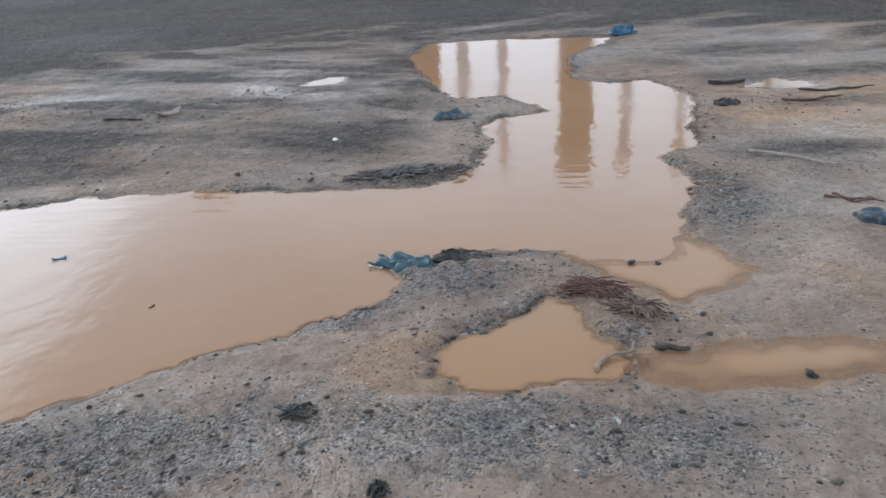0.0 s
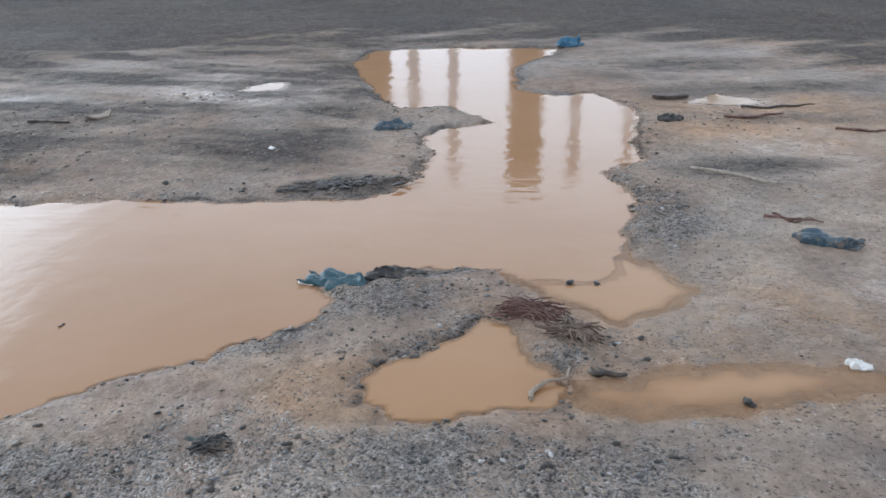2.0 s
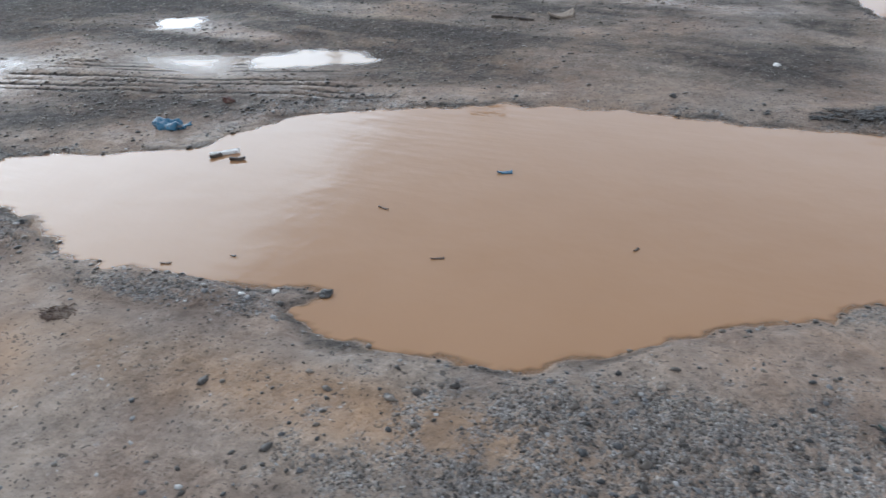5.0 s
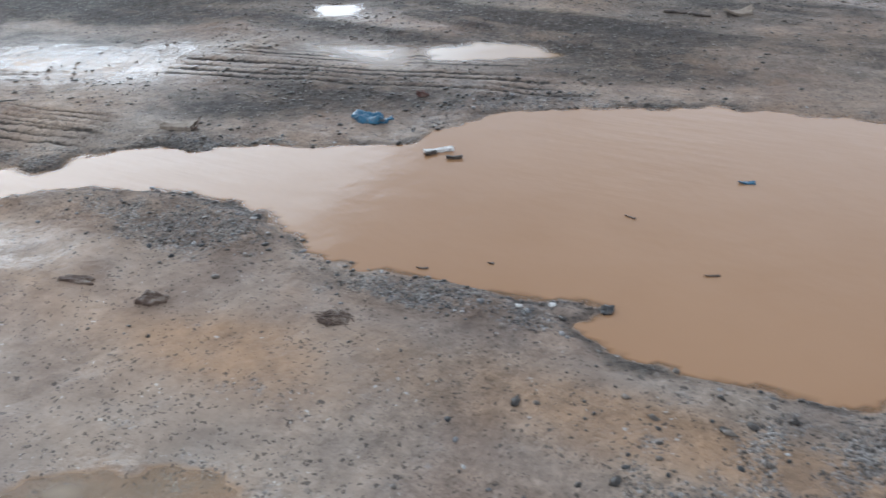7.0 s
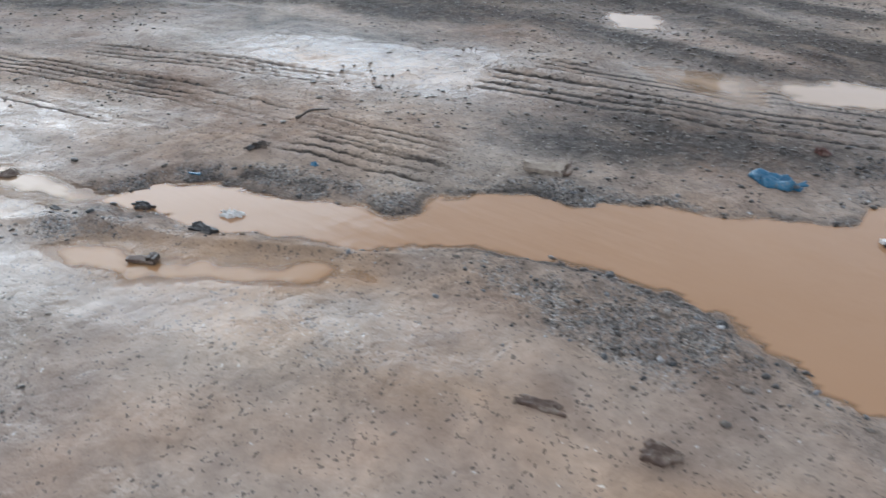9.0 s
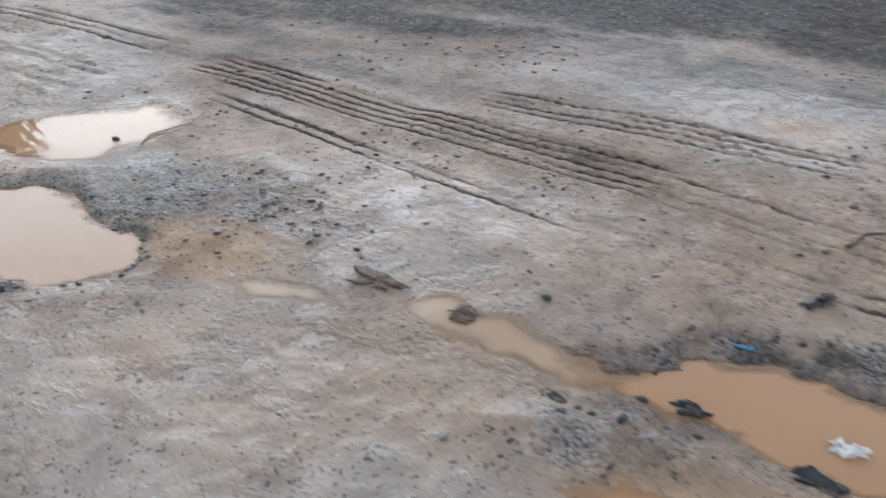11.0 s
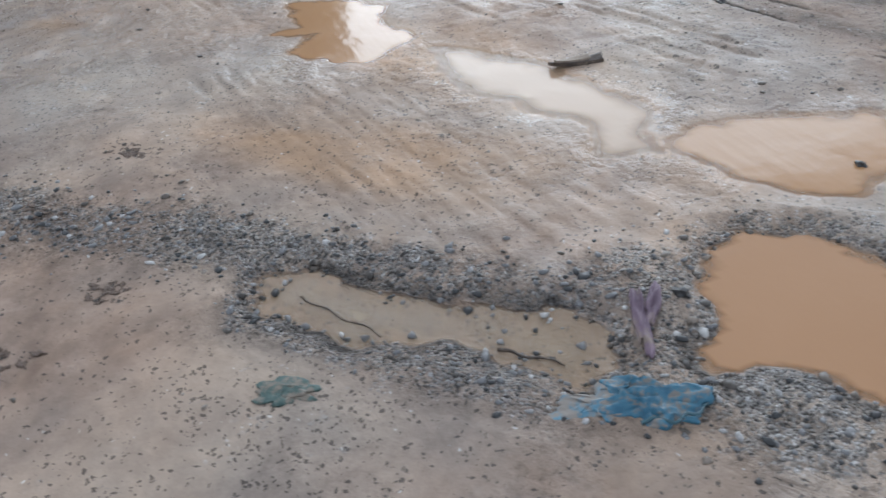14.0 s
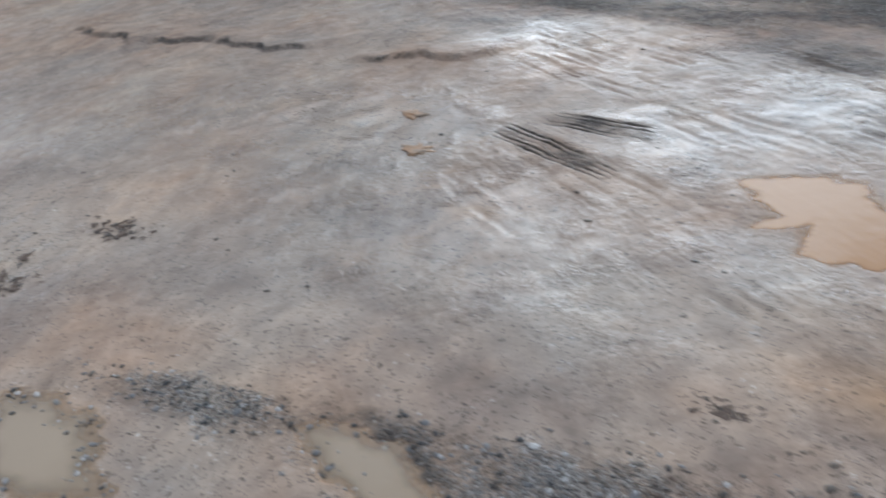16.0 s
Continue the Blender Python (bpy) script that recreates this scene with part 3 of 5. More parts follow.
def land(x, y):
    """Height and the covers (gravel, silt, wet, road, pale clay) of the ground at x, y, and the distances to the shores."""
    s = np.full(x.shape, 0.8)
    rimmed = s.copy()
    for key, parts in POOLS.items():
        d = near(parts, x, y)
        s = np.minimum(s, d)
        if key in ("main", "cove", "round", "stones", "end"):
            rimmed = np.minimum(rimmed, d)
    s, rimmed = s + ragged(x, y), rimmed + ragged(x, y)
    road = smooth(-1.1, 1.1, 1.6 * fbm(x, y * 2.6 - 0.9 * x, 0.9, 5, 34) + y - np.interp(x, *np.array(ROAD_EDGE).T) + 0.5 * fbm(x, y, 1.4, 3, 31))
    for c in DARKISH:
        road = np.maximum(road, 0.85 * np.clip(0.85 + 0.9 * fbm(x, y * 2.5, 0.8, 4, 35), 0, 1.1) * blob(x, y, *c))
    for c in DARKSTRIPS:
        road = np.maximum(road, np.clip((1.2 if c[1] > 3.4 else 0.55) + 0.9 * fbm(x, y, 0.12, 3, 36), 0, 1) * blob(x, y, *c))
    streaky = fbm(x, y * 3.2 + 0.5 * x, 0.9, 4, 33)
    road = np.maximum(road, np.clip(0.62 + 1.2 * streaky, 0, 1) * smooth(4.5, 5.0, y) * smooth(0.3, -0.5, x) * smooth(-6, -4.5, x))
    road = np.maximum(road, 0.7 * smooth(7.3, 8.2, y + 0.25 * (-x - 2.0)) * smooth(-1.0, -2.2, x) * np.clip(0.8 + streaky, 0, 1.2))
    g, silt, wet = np.zeros(x.shape), np.zeros(x.shape), np.zeros(x.shape)
    for c in GRAVELLY:
        g = np.maximum(g, 0.85 * blob(x, y, *c))
    for c in SILTY:
        silt = np.maximum(silt, 1.15 * blob(x, y, *c))
    for c in WETTISH:
        wet = np.maximum(wet, 0.62 * blob(x, y, *c))
    clay = np.zeros(x.shape)
    for c in PALECLAY:
        clay = np.maximum(clay, blob(x, y, *c) * np.clip(0.85 + 1.4 * fbm(x, y, 0.35, 4, 44), 0, 1))
    wet = np.maximum(wet, 0.3 * clay)
    rim = smooth(0.16, 0.02, rimmed)
    g = np.maximum(g, 0.95 * rim * (0.6 + 1.1 * fbm(x, y, 0.5, 3, 14)))
    silt = np.clip(silt * (0.75 + 1.2 * fbm(x, y, 0.6, 3, 21)) + 0.4 * smooth(0.07, -0.01, s) * (0.5 + 1.6 * fbm(x, y, 0.4, 2, 77)), 0, 1)
    silt = np.maximum(silt, smooth(0.008, -0.008, s))
    road = np.maximum(road, np.clip(0.45 + 1.5 * fbm(x, y, 0.25, 3, 15), 0, 0.75) * smooth(0.07, 0.015, rimmed) * smooth(-0.01, 0.01, s) * (1 - blob(x, y, -4.3, 2.12, 0.9, 0.25, 20)) * (1 - blob(x, y, 1.05, 3.55, 0.4, 0.25, 0)))
    g = g * (1 - 0.65 * silt) * smooth(-0.01, 0.01, s)
    wet = np.clip(np.maximum(wet, 0.22 * smooth(0.12, 0.0, s)) + 0.2 + 0.6 * fbm(x, y, 1.3, 4, 40), 0, 1)
    high = 0.016 + 0.020 * fbm(x, y, 1.3, 3, 1) + 0.014 * fbm(x, y, 0.28, 3, 2) + (0.003 + 0.010 * g) * fbm(x, y, 0.06, 3, 3)
    # trodden ground: sharp-rimmed clods and dents
    trodden = smooth(-7.2, -6.2, x) * smooth(0.0, 0.25, fbm(x, y, 0.8, 3, 51) + 0.1)
    high = high + trodden * 0.012 * np.abs(fbm(x, y, 0.11, 3, 52)) + 0.02 * blob(x, y, -1.0, 5.35, 1.1, 0.5, 0)
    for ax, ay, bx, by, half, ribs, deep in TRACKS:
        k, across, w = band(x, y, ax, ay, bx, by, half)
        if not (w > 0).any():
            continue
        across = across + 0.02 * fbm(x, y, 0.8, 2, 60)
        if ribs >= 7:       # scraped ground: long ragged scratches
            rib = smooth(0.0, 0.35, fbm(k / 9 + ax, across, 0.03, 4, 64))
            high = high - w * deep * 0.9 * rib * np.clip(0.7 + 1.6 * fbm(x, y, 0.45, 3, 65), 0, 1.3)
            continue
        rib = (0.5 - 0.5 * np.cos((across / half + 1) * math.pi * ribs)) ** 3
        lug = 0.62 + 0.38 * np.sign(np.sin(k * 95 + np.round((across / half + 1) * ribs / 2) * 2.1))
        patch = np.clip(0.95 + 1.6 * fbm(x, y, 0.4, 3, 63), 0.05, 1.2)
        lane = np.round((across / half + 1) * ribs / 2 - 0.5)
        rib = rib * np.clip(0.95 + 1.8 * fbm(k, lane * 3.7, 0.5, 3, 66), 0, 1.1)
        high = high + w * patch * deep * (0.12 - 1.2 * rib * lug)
        # the grooves are coloured darker, the more so the deeper the track
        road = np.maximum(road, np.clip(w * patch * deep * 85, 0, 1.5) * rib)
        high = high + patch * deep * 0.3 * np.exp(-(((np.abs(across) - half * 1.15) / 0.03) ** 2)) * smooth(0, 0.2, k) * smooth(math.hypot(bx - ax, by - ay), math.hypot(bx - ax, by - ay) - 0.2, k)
    for line in BROKEN_EDGES:
        p = np.array(line)
        if x.min() > p[:, 0].max():
            continue
        slope = np.interp(x, p[:, 0], p[:, 1])
        inside = smooth(p[0, 0] - 0.05, p[0, 0] + 0.1, x) * smooth(p[-1, 0] + 0.05, p[-1, 0] - 0.1, x)
        across = (y - slope) * 0.78 + 0.16 * fbm(x, y, 0.3, 4, 70)
        high = high + inside * 0.035 * smooth(-0.02, 0.02, across) * smooth(0.4, 0.05, across)
        # shadow line of the raised lip, painted in as a dark streak
        road = np.maximum(road, np.clip(0.75 + 1.6 * fbm(x, y, 0.25, 3, 72), 0, 0.95) * inside * np.exp(-((across / 0.026) ** 2)))
    high = np.maximum(high, 0.0035)
    z = np.where(s > 0, 0.001 + (high - 0.001) * smooth(-0.01, 0.09 + 0.25 * smooth(0.0, 0.1, rimmed - s), s), -0.05 * smooth(0.0, -0.3, s) - 0.004 * smooth(0.0, -0.02, s))
    return z, g, silt, wet, road, s, rimmed, clay


def steps(*spans):
    """Grid lines from (start, step) spans, the last start closing them, running out to the horizon at both ends."""
    lines = []
    for (a, st), (b, _) in zip(spans, spans[1:]):
        lines += list(np.arange(a, b - st * 0.5, st))
    lines.append(spans[-1][0])
    out = [0.05 * 1.45**k for k in range(1, 29)]
    return np.array([lines[0] - v for v in reversed(out)] + lines + [lines[-1] + v for v in out])


def grid_mesh(name, xs, ys, zs, keep=None):
    """A sheet of quads over grid lines; keep: which of the cells to lay."""
    nx, ny = len(xs), len(ys)
    gx, gy = np.meshgrid(xs, ys)
    co = np.stack([gx, gy, zs], -1).reshape(-1, 3).astype(np.float32)
    i = np.arange(nx * ny).reshape(ny, nx)
    quads = np.stack([i[:-1, :-1], i[:-1, 1:], i[1:, 1:], i[1:, :-1]], -1).reshape(-1, 4)
    if keep is not None:
        quads = quads[keep.reshape(-1)]
        used, back = np.unique(quads, return_inverse=True)
        co, quads = co[used], back.reshape(-1, 4)
    me = bpy.data.meshes.new(name)
    me.vertices.add(len(co))
    me.vertices.foreach_set("co", co.ravel())
    me.loops.add(quads.size)
    me.loops.foreach_set("vertex_index", quads.ravel().astype(np.int32))
    me.polygons.add(len(quads))
    me.polygons.foreach_set("loop_start", np.arange(0, quads.size, 4, dtype=np.int32))
    me.update(calc_edges=True)
    me.shade_smooth()
    return me


def build_ground():
    xs = steps((-14.9, 0.03), (-10.6, 0.018), (-8.8, 0.013), (-3.2, 0.016), (2.2, 0.03), (5.0, 1))
    ys = steps((-2.4, 0.02), (-0.6, 0.014), (-0.05, 0.0095), (0.95, 0.014), (2.2, 0.009), (3.2, 0.018), (5.2, 0.03), (10.5, 1))
    gx, gy = np.meshgrid(xs, ys)
    z, g, silt, wet, road, s, rimmed, clay = land(gx, gy)
    me = grid_mesh("ground", xs, ys, z)
    churn = smooth(-6.9, -5.6, gx + 0.8 * fbm(gx, gy, 1.2, 3, 95)) * 0.8 * np.maximum(0.3, np.maximum(smooth(2.1, 2.7, gy), smooth(-2.6, -1.8, gx)))
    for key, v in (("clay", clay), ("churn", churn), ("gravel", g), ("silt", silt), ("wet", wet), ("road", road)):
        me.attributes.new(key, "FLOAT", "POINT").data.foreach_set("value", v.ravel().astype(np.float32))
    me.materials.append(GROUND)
    return tagged(new("ground", me), "wet brown mud ground with gravel, ruts and shallow dips", "ground", kind="structure")


# how far in from the shore the bed still shows through the water
CLEAR = {"stones": 0.2, "end": 0.09, "main": 0.02, "round": 0.02, "red": 0.03, "far": 0.07, "farthest": 0.04, "wash": 0.15, "mouth": 0.09, "foot": 0.14, "grey": 0.12, "side": 0.2, "apron": 0.05, "tip": 0.05, "stick": 0.1, "twigs": 0.06, "cove": 0.03}


def build_pool(key, label):
    parts = POOLS[key]
    p = np.array([q for poly in parts for q in poly])
    xs = np.arange(p[:, 0].min() - 0.15, p[:, 0].max() + 0.16, 0.022)
    ys = np.arange(p[:, 1].min() - 0.15, p[:, 1].max() + 0.16, 0.022)
    gx, gy = np.meshgrid(xs, ys)
    s = shore(gx, gy, parts)
    low = np.minimum(np.minimum(s[:-1, :-1], s[1:, :-1]), np.minimum(s[:-1, 1:], s[1:, 1:]))
    keep = low < 0.015
    me = grid_mesh("puddle", xs, ys, np.full_like(gx, -0.0015 if key in ("tip", "apron", "stick", "foot", "side", "mouth") else 0.0), keep)
    i = np.arange(s.size).reshape(s.shape)
    used = np.unique(np.stack([i[:-1, :-1], i[:-1, 1:], i[1:, 1:], i[1:, :-1]], -1)[keep])
    deep = smooth(-0.004, -CLEAR.get(key, 0.055), s + 0.03 * fbm(gx, gy, 0.12, 3, 88)).ravel()[used]
    me.attributes.new("deep", "FLOAT", "POINT").data.foreach_set("value", deep.astype(np.float32))
    me.materials.append({"stones": MURKY, "end": MURKY, "grey": MURKY, "mouth": COVEWATER, "foot": MURKY, "side": FILM, "wash": COVEWATER, "cove": COVEWATER, "twigs": COVEWATER, "tip": FILM, "drip": FILM, "apron": COVEWATER, "stick": FILM, "red": COVEWATER, "film_a": FILM, "film_b": FILM, "far": FILM, "farthest": FILM}.get(key, WATER))
    return tagged(new("puddle", me), label, "puddle", "puddles in the mud", "structure")


build_ground()
for key, label in (("main", "large puddle of opaque tan muddy water"), ("tip", "shallow pale tip of a muddy puddle"), ("cove", "small tan muddy puddle ringed with gravel"), ("wash", "thin film of muddy water on flat mud"),
                   ("round", "round tan muddy puddle edged with gravel"), ("twigs", "shallow muddy puddle beside tyre ruts"), ("stones", "shallow murky puddle dotted with stones"),
                   ("red", "shallow reddish puddle on smooth mud"), ("end", "small murky puddle in a strip of gravel"), ("far", "small pale puddle between ruts"),
                   ("farthest", "small bright puddle by the road"), ("apron", "broad shallow tan wash of silty water"), ("stick", "pale film of water round a rubber strip"), ("mouth", "thin tan film of water at the mouth of a channel"), ("foot", "thin murky film of water on trodden mud"), ("grey", "murky grey puddle beside dark clods"), ("side", "thin film of water in churned ruts"), ("film_a", "pale film of water beside trodden branches"), ("film_b", "small pale film of water on dark mud"), ("drip", "very small shallow muddy puddle")):
    build_pool(key, label)

# ---- what lies about ----


def ground_z(x, y):
    return float(land(np.array([[float(x)]]), np.array([[float(y)]]))[0][0, 0])


def rest_z(x, y):
    """The top of ground or water at a place."""
    return max(ground_z(x, y), 0.0)


def mesh_of(name, bm, material):
    me = bpy.data.meshes.new(name)
    bm.normal_update()
    bm.to_mesh(me)
    bm.free()
    me.materials.append(material)
    return me


def part(name, bm, material, parent, label=""):
    ob = new(name, mesh_of(name, bm, material))
    ob.parent = parent
    return tagged(ob, label, kind="stuff" if name in ("stalk_bundle", "fibre_bundle") else "")


def thing(name, x, y, turn, label, category, group="", z=None):
    ob = new(name)
    ob.matrix_world = pose(x, y, rest_z(x, y) if z is None else z, 0, 0, turn)
    return tagged(ob, label, category, group)


def solid(name, bm, material, x, y, turn, label, category, group="", z=None):
    ob = new(name, mesh_of(name, bm, material))
    ob.matrix_world = pose(x, y, rest_z(x, y) if z is None else z, 0, 0, turn)
    return tagged(ob, label, category, group)


def crumple(lx, ly, h, seed, folds=9.0, fine=4, ragged=0.35):
    """A crumpled sheet-like heap: low, with straight sharp creases that cross and an uneven rim."""
    bm = bmesh.new()
    bmesh.ops.create_icosphere(bm, subdivisions=fine, radius=1.0)
    off = Vector((seed * 3.7, seed * 1.3, seed * 7.1))
    rnd = random.Random(int(seed * 100))
    waves = [(rnd.uniform(0, math.pi), folds * rnd.uniform(0.08, 0.34), rnd.uniform(0, 9), rnd.uniform(0.5, 1)) for _ in range(6)]
    total = sum(w[3] for w in waves)
    for v in bm.verts:
        c = v.co.copy()
        flat = Vector((c.x, c.y, 0))
        rim = 1.0 + ragged * noise.noise(flat * 1.7 + off) * 1.6 + 0.6 * ragged * noise.noise(flat * 5 + off)
        lump = 0.0
        for ang, freq, ph, amp in waves:
            u = (c.x * math.cos(ang) + c.y * math.sin(ang)) * freq + ph + 0.35 * noise.noise(flat * 2.1 + off * (1 + ang))
            lump += amp * (1 - abs((u % 1.0) * 2 - 1))
        top = max(c.z, 0.0) ** 0.5
        z = h * top * (0.15 + 1.35 * (lump / total)) * (0.8 + 0.7 * noise.noise(flat * 1.2 + off)) if c.z > 0 else -0.006 * abs(c.z)
        v.co = Vector((c.x * lx * 0.5 * rim, c.y * ly * 0.5 * rim, z))
    for f in bm.faces:
        f.smooth = True
    return bm


def tube(points, radii, sides=7, rough=0.15, seed=1):
    """A closed tapering rod along points."""
    bm = bmesh.new()
    rings = []
    pts = [Vector(p) for p in points]
    for i, p in enumerate(pts):
        way = (pts[min(i + 1, len(pts) - 1)] - pts[max(i - 1, 0)]).normalized()
        a = way.cross(Vector((0, 0, 1)))
        a = a.normalized() if a.length > 1e-4 else Vector((1, 0, 0))
        b = way.cross(a)
        ring = []
        for k in range(sides):
            ang = 2 * math.pi * k / sides
            r = radii[i] * (1 + rough * 2 * noise.noise(Vector((i * 0.9 + seed, k * 1.7, seed * 2.3))))
            ring.append(bm.verts.new(p + a * math.cos(ang) * r + b * math.sin(ang) * r))
        rings.append(ring)
    for r0, r1 in zip(rings, rings[1:]):
        for k in range(sides):
            bm.faces.new((r0[k], r0[(k + 1) % sides], r1[(k + 1) % sides], r1[k])).smooth = True
    bm.faces.new(rings[0][::-1])
    bm.faces.new(rings[-1])
    return bm


def bent_rod(length, r0, r1, seed, bend=0.12, lift=0.0, n=14):
    pts, rad = [], []
    for i in range(n):
        k = i / (n - 1)
        side = bend * length * noise.noise(Vector((k * 3.1 + seed, seed * 1.9, 0.0)))
        pts.append(((k - 0.5) * length, side, r0 * 0.7 + lift * math.sin(k * math.pi)))
        rad.append(r0 + (r1 - r0) * k)
    return tube(pts, rad, 7, 0.2, seed)


def slab(lx, ly, h, seed, curl=0.0, nx=14, ny=6, torn=0.15):
    """A flat piece with thickness, curled and with torn edges."""
    bm = bmesh.new()
    rows = {}
    for s in (0, 1):
        for i in range(nx + 1):
            for j in range(ny + 1):
                u, v = i / nx * 2 - 1, j / ny * 2 - 1
                e = 1 + torn * noise.noise(Vector((u * 2.5 + seed, v * 2.5, seed * 1.7)))
                z = curl * (u * u * 0.7 + 0.4 * u * v) + 0.25 * h * noise.noise(Vector((u * 2 + seed * 2, v * 2, 3.1)))
                rows[s, i, j] = bm.verts.new((u * lx / 2 * e, v * ly / 2 * e + 0.12 * ly * math.sin(u * 2.2 + seed), z + s * h + 0.12 * h))
    for i in range(nx):
        for j in range(ny):
            bm.faces.new([rows[1, a, b] for a, b in ((i, j), (i + 1, j), (i + 1, j + 1), (i, j + 1))]).smooth = True
            bm.faces.new([rows[0, a, b] for a, b in ((i, j), (i, j + 1), (i + 1, j + 1), (i + 1, j))])
    for i in range(nx):
        bm.faces.new([rows[0, i, 0], rows[0, i + 1, 0], rows[1, i + 1, 0], rows[1, i, 0]])
        bm.faces.new([rows[0, i + 1, ny], rows[0, i, ny], rows[1, i, ny], rows[1, i + 1, ny]])
    for j in range(ny):
        bm.faces.new([rows[0, 0, j + 1], rows[0, 0, j], rows[1, 0, j], rows[1, 0, j + 1]])
        bm.faces.new([rows[0, nx, j], rows[0, nx, j + 1], rows[1, nx, j + 1], rows[1, nx, j]])
    return bm


def merge(*bms):
    out = bmesh.new()
    for b in bms:
        me = bpy.data.meshes.new("piece")
        b.to_mesh(me)
        b.free()
        out.from_mesh(me)
        bpy.data.meshes.remove(me)
    return out


def strands(lx, ly, count, seed, r=0.004, rise=0.02):
    """A matted bundle of fibres."""
    rnd = random.Random(seed)
    some = []
    for k in range(count):
        y0, ln, x0 = rnd.uniform(-0.5, 0.5) * ly, rnd.uniform(0.4, 0.9) * lx, rnd.uniform(-0.15, 0.15) * lx
        pts = []
        for i in range(9):
            u = i / 8
            wob = 0.25 * ly * noise.noise(Vector((u * 2.4, k * 0.37, seed)))
            pts.append((x0 + (u - 0.5) * ln, y0 * (1 - 0.3 * u) + wob, 0.003 + rise * math.sin(u * math.pi) * rnd.uniform(0.2, 1) * (1 - abs(y0) / ly)))
        a = rnd.gauss(0, 0.45)
        pts = [(px * math.cos(a) - py * math.sin(a), px * math.sin(a) + py * math.cos(a), pz) for px, py, pz in pts]
        some.append(tube(pts, [r * (0.6 + 0.8 * math.sin((0.15 + 0.7 * i / 8) * math.pi)) for i in range(9)], 5, 0.2, k))
    return merge(*some)


def rock(rx, ry, rz, seed, fine=2):
    bm = bmesh.new()
    bmesh.ops.create_icosphere(bm, subdivisions=fine, radius=1.0)
    for v in bm.verts:
        d = 1 + 0.75 * noise.noise(v.co * 1.1 + Vector((seed * 5.1, seed, 0))) + 0.15 * noise.noise(v.co * 3.4 + Vector((0, seed * 2.2, 0)))
        v.co = Vector((v.co.x * rx * d, v.co.y * ry * d, v.co.z * rz * d + rz * 0.45))
    return bm


TEAL = mat_plain("muddy_teal_plastic", (0.014, 0.055, 0.075), (0.035, 0.10, 0.125), 14, 0.35, 0.5, mud=0.15)
DARKBLUE = mat_plain("dark_blue_plastic", (0.022, 0.05, 0.075), (0.05, 0.09, 0.115), 18, 0.42, 0.5, mud=0.4)
BRIGHTBLUE = mat_plain("bright_blue_plastic", (0.012, 0.09, 0.17), (0.032, 0.145, 0.235), 12, 0.33, 0.5, mud=0.15)
SKYBLUE = mat_plain("faded_blue_cloth", (0.03, 0.13, 0.20), (0.09, 0.21, 0.28), 22, 0.6, 0.5, mud=0.9)
NETBLUE = mat_plain("blue_woven_netting", (0.012, 0.085, 0.145), (0.045, 0.165, 0.235), 45, 0.5, 0.7, mud=0.5)
GREEN = mat_plain("dark_green_sacking", (0.028, 0.065, 0.06), (0.06, 0.105, 0.095), 30, 0.6, 0.6, mud=0.6)
PURPLE = mat_plain("muddy_purple_cloth", (0.10, 0.065, 0.095), (0.20, 0.14, 0.18), 16, 0.7, 0.5, mud=0.4)
WHITE = mat_plain("dirty_white_plastic", (0.62, 0.61, 0.58), (0.80, 0.79, 0.77), 25, 0.35, 0.4, mud=0.1)
REDBROWN = mat_plain("red_brown_fibre", (0.075, 0.03, 0.024), (0.15, 0.07, 0.055), 30, 0.65, 0.5, mud=0.3)
BARK = mat_plain("wet_dark_bark", (0.028, 0.02, 0.016), (0.07, 0.05, 0.038), 40, 0.45, 0.6, mud=0.2)
PALEWOOD = mat_plain("pale_weathered_wood", (0.24, 0.20, 0.16), (0.40, 0.35, 0.29), 35, 0.6, 0.5, mud=0.4)
BROWNRAG = mat_plain("brown_sodden_rag", (0.07, 0.042, 0.03), (0.14, 0.09, 0.065), 30, 0.6, 0.6, mud=0.4)
BLACKRAG = mat_plain("black_sodden_rag", (0.014, 0.014, 0.015), (0.04, 0.038, 0.037), 26, 0.45, 0.6, mud=0.25)
CARD = mat_plain("sodden_cardboard", (0.20, 0.15, 0.11), (0.36, 0.30, 0.24), 22, 0.7, 0.5, mud=0.6)
RUSTY = mat_plain("orange_brown_clay", (0.28, 0.15, 0.075), (0.33, 0.21, 0.125), 22, 0.6, 0.6, mud=0.5)
LEAF = mat_plain("dull_green_leaves", (0.035, 0.05, 0.025), (0.08, 0.10, 0.05), 3, 0.6, 0.3)
PLASTER = mat_plain("pale_brown_plaster", (0.24, 0.17, 0.115), (0.32, 0.235, 0.165), 0.8, 0.85, 0.3, 0.02)
PANE = mat_plain("dark_window_glass", (0.02, 0.022, 0.025), (0.035, 0.037, 0.04), 2, 0.12, 0.05)


def plastic_bag(x, y, turn, lx, ly, h, seed, material, label, z=None):
    bag = thing("plastic_bag", x, y, turn, label, "plastic bag", z=z)
    part("body", crumple(lx, ly, h, seed), material, bag)
    ear = part("handle", slab(lx * 0.42, ly * 0.22, 0.004, seed, 0.012, 10, 4, 0.4), material, bag)
    ear.matrix_basis = pose(lx * 0.45, ly * 0.2, 0.001, 0, -4, 20)
    ear2 = part("handle", slab(lx * 0.36, ly * 0.2, 0.004, seed + 1, 0.012, 10, 4, 0.4), material, bag)
    ear2.matrix_basis = pose(lx * 0.43, -ly * 0.22, 0.001, 0, -4, -24)
    return bag


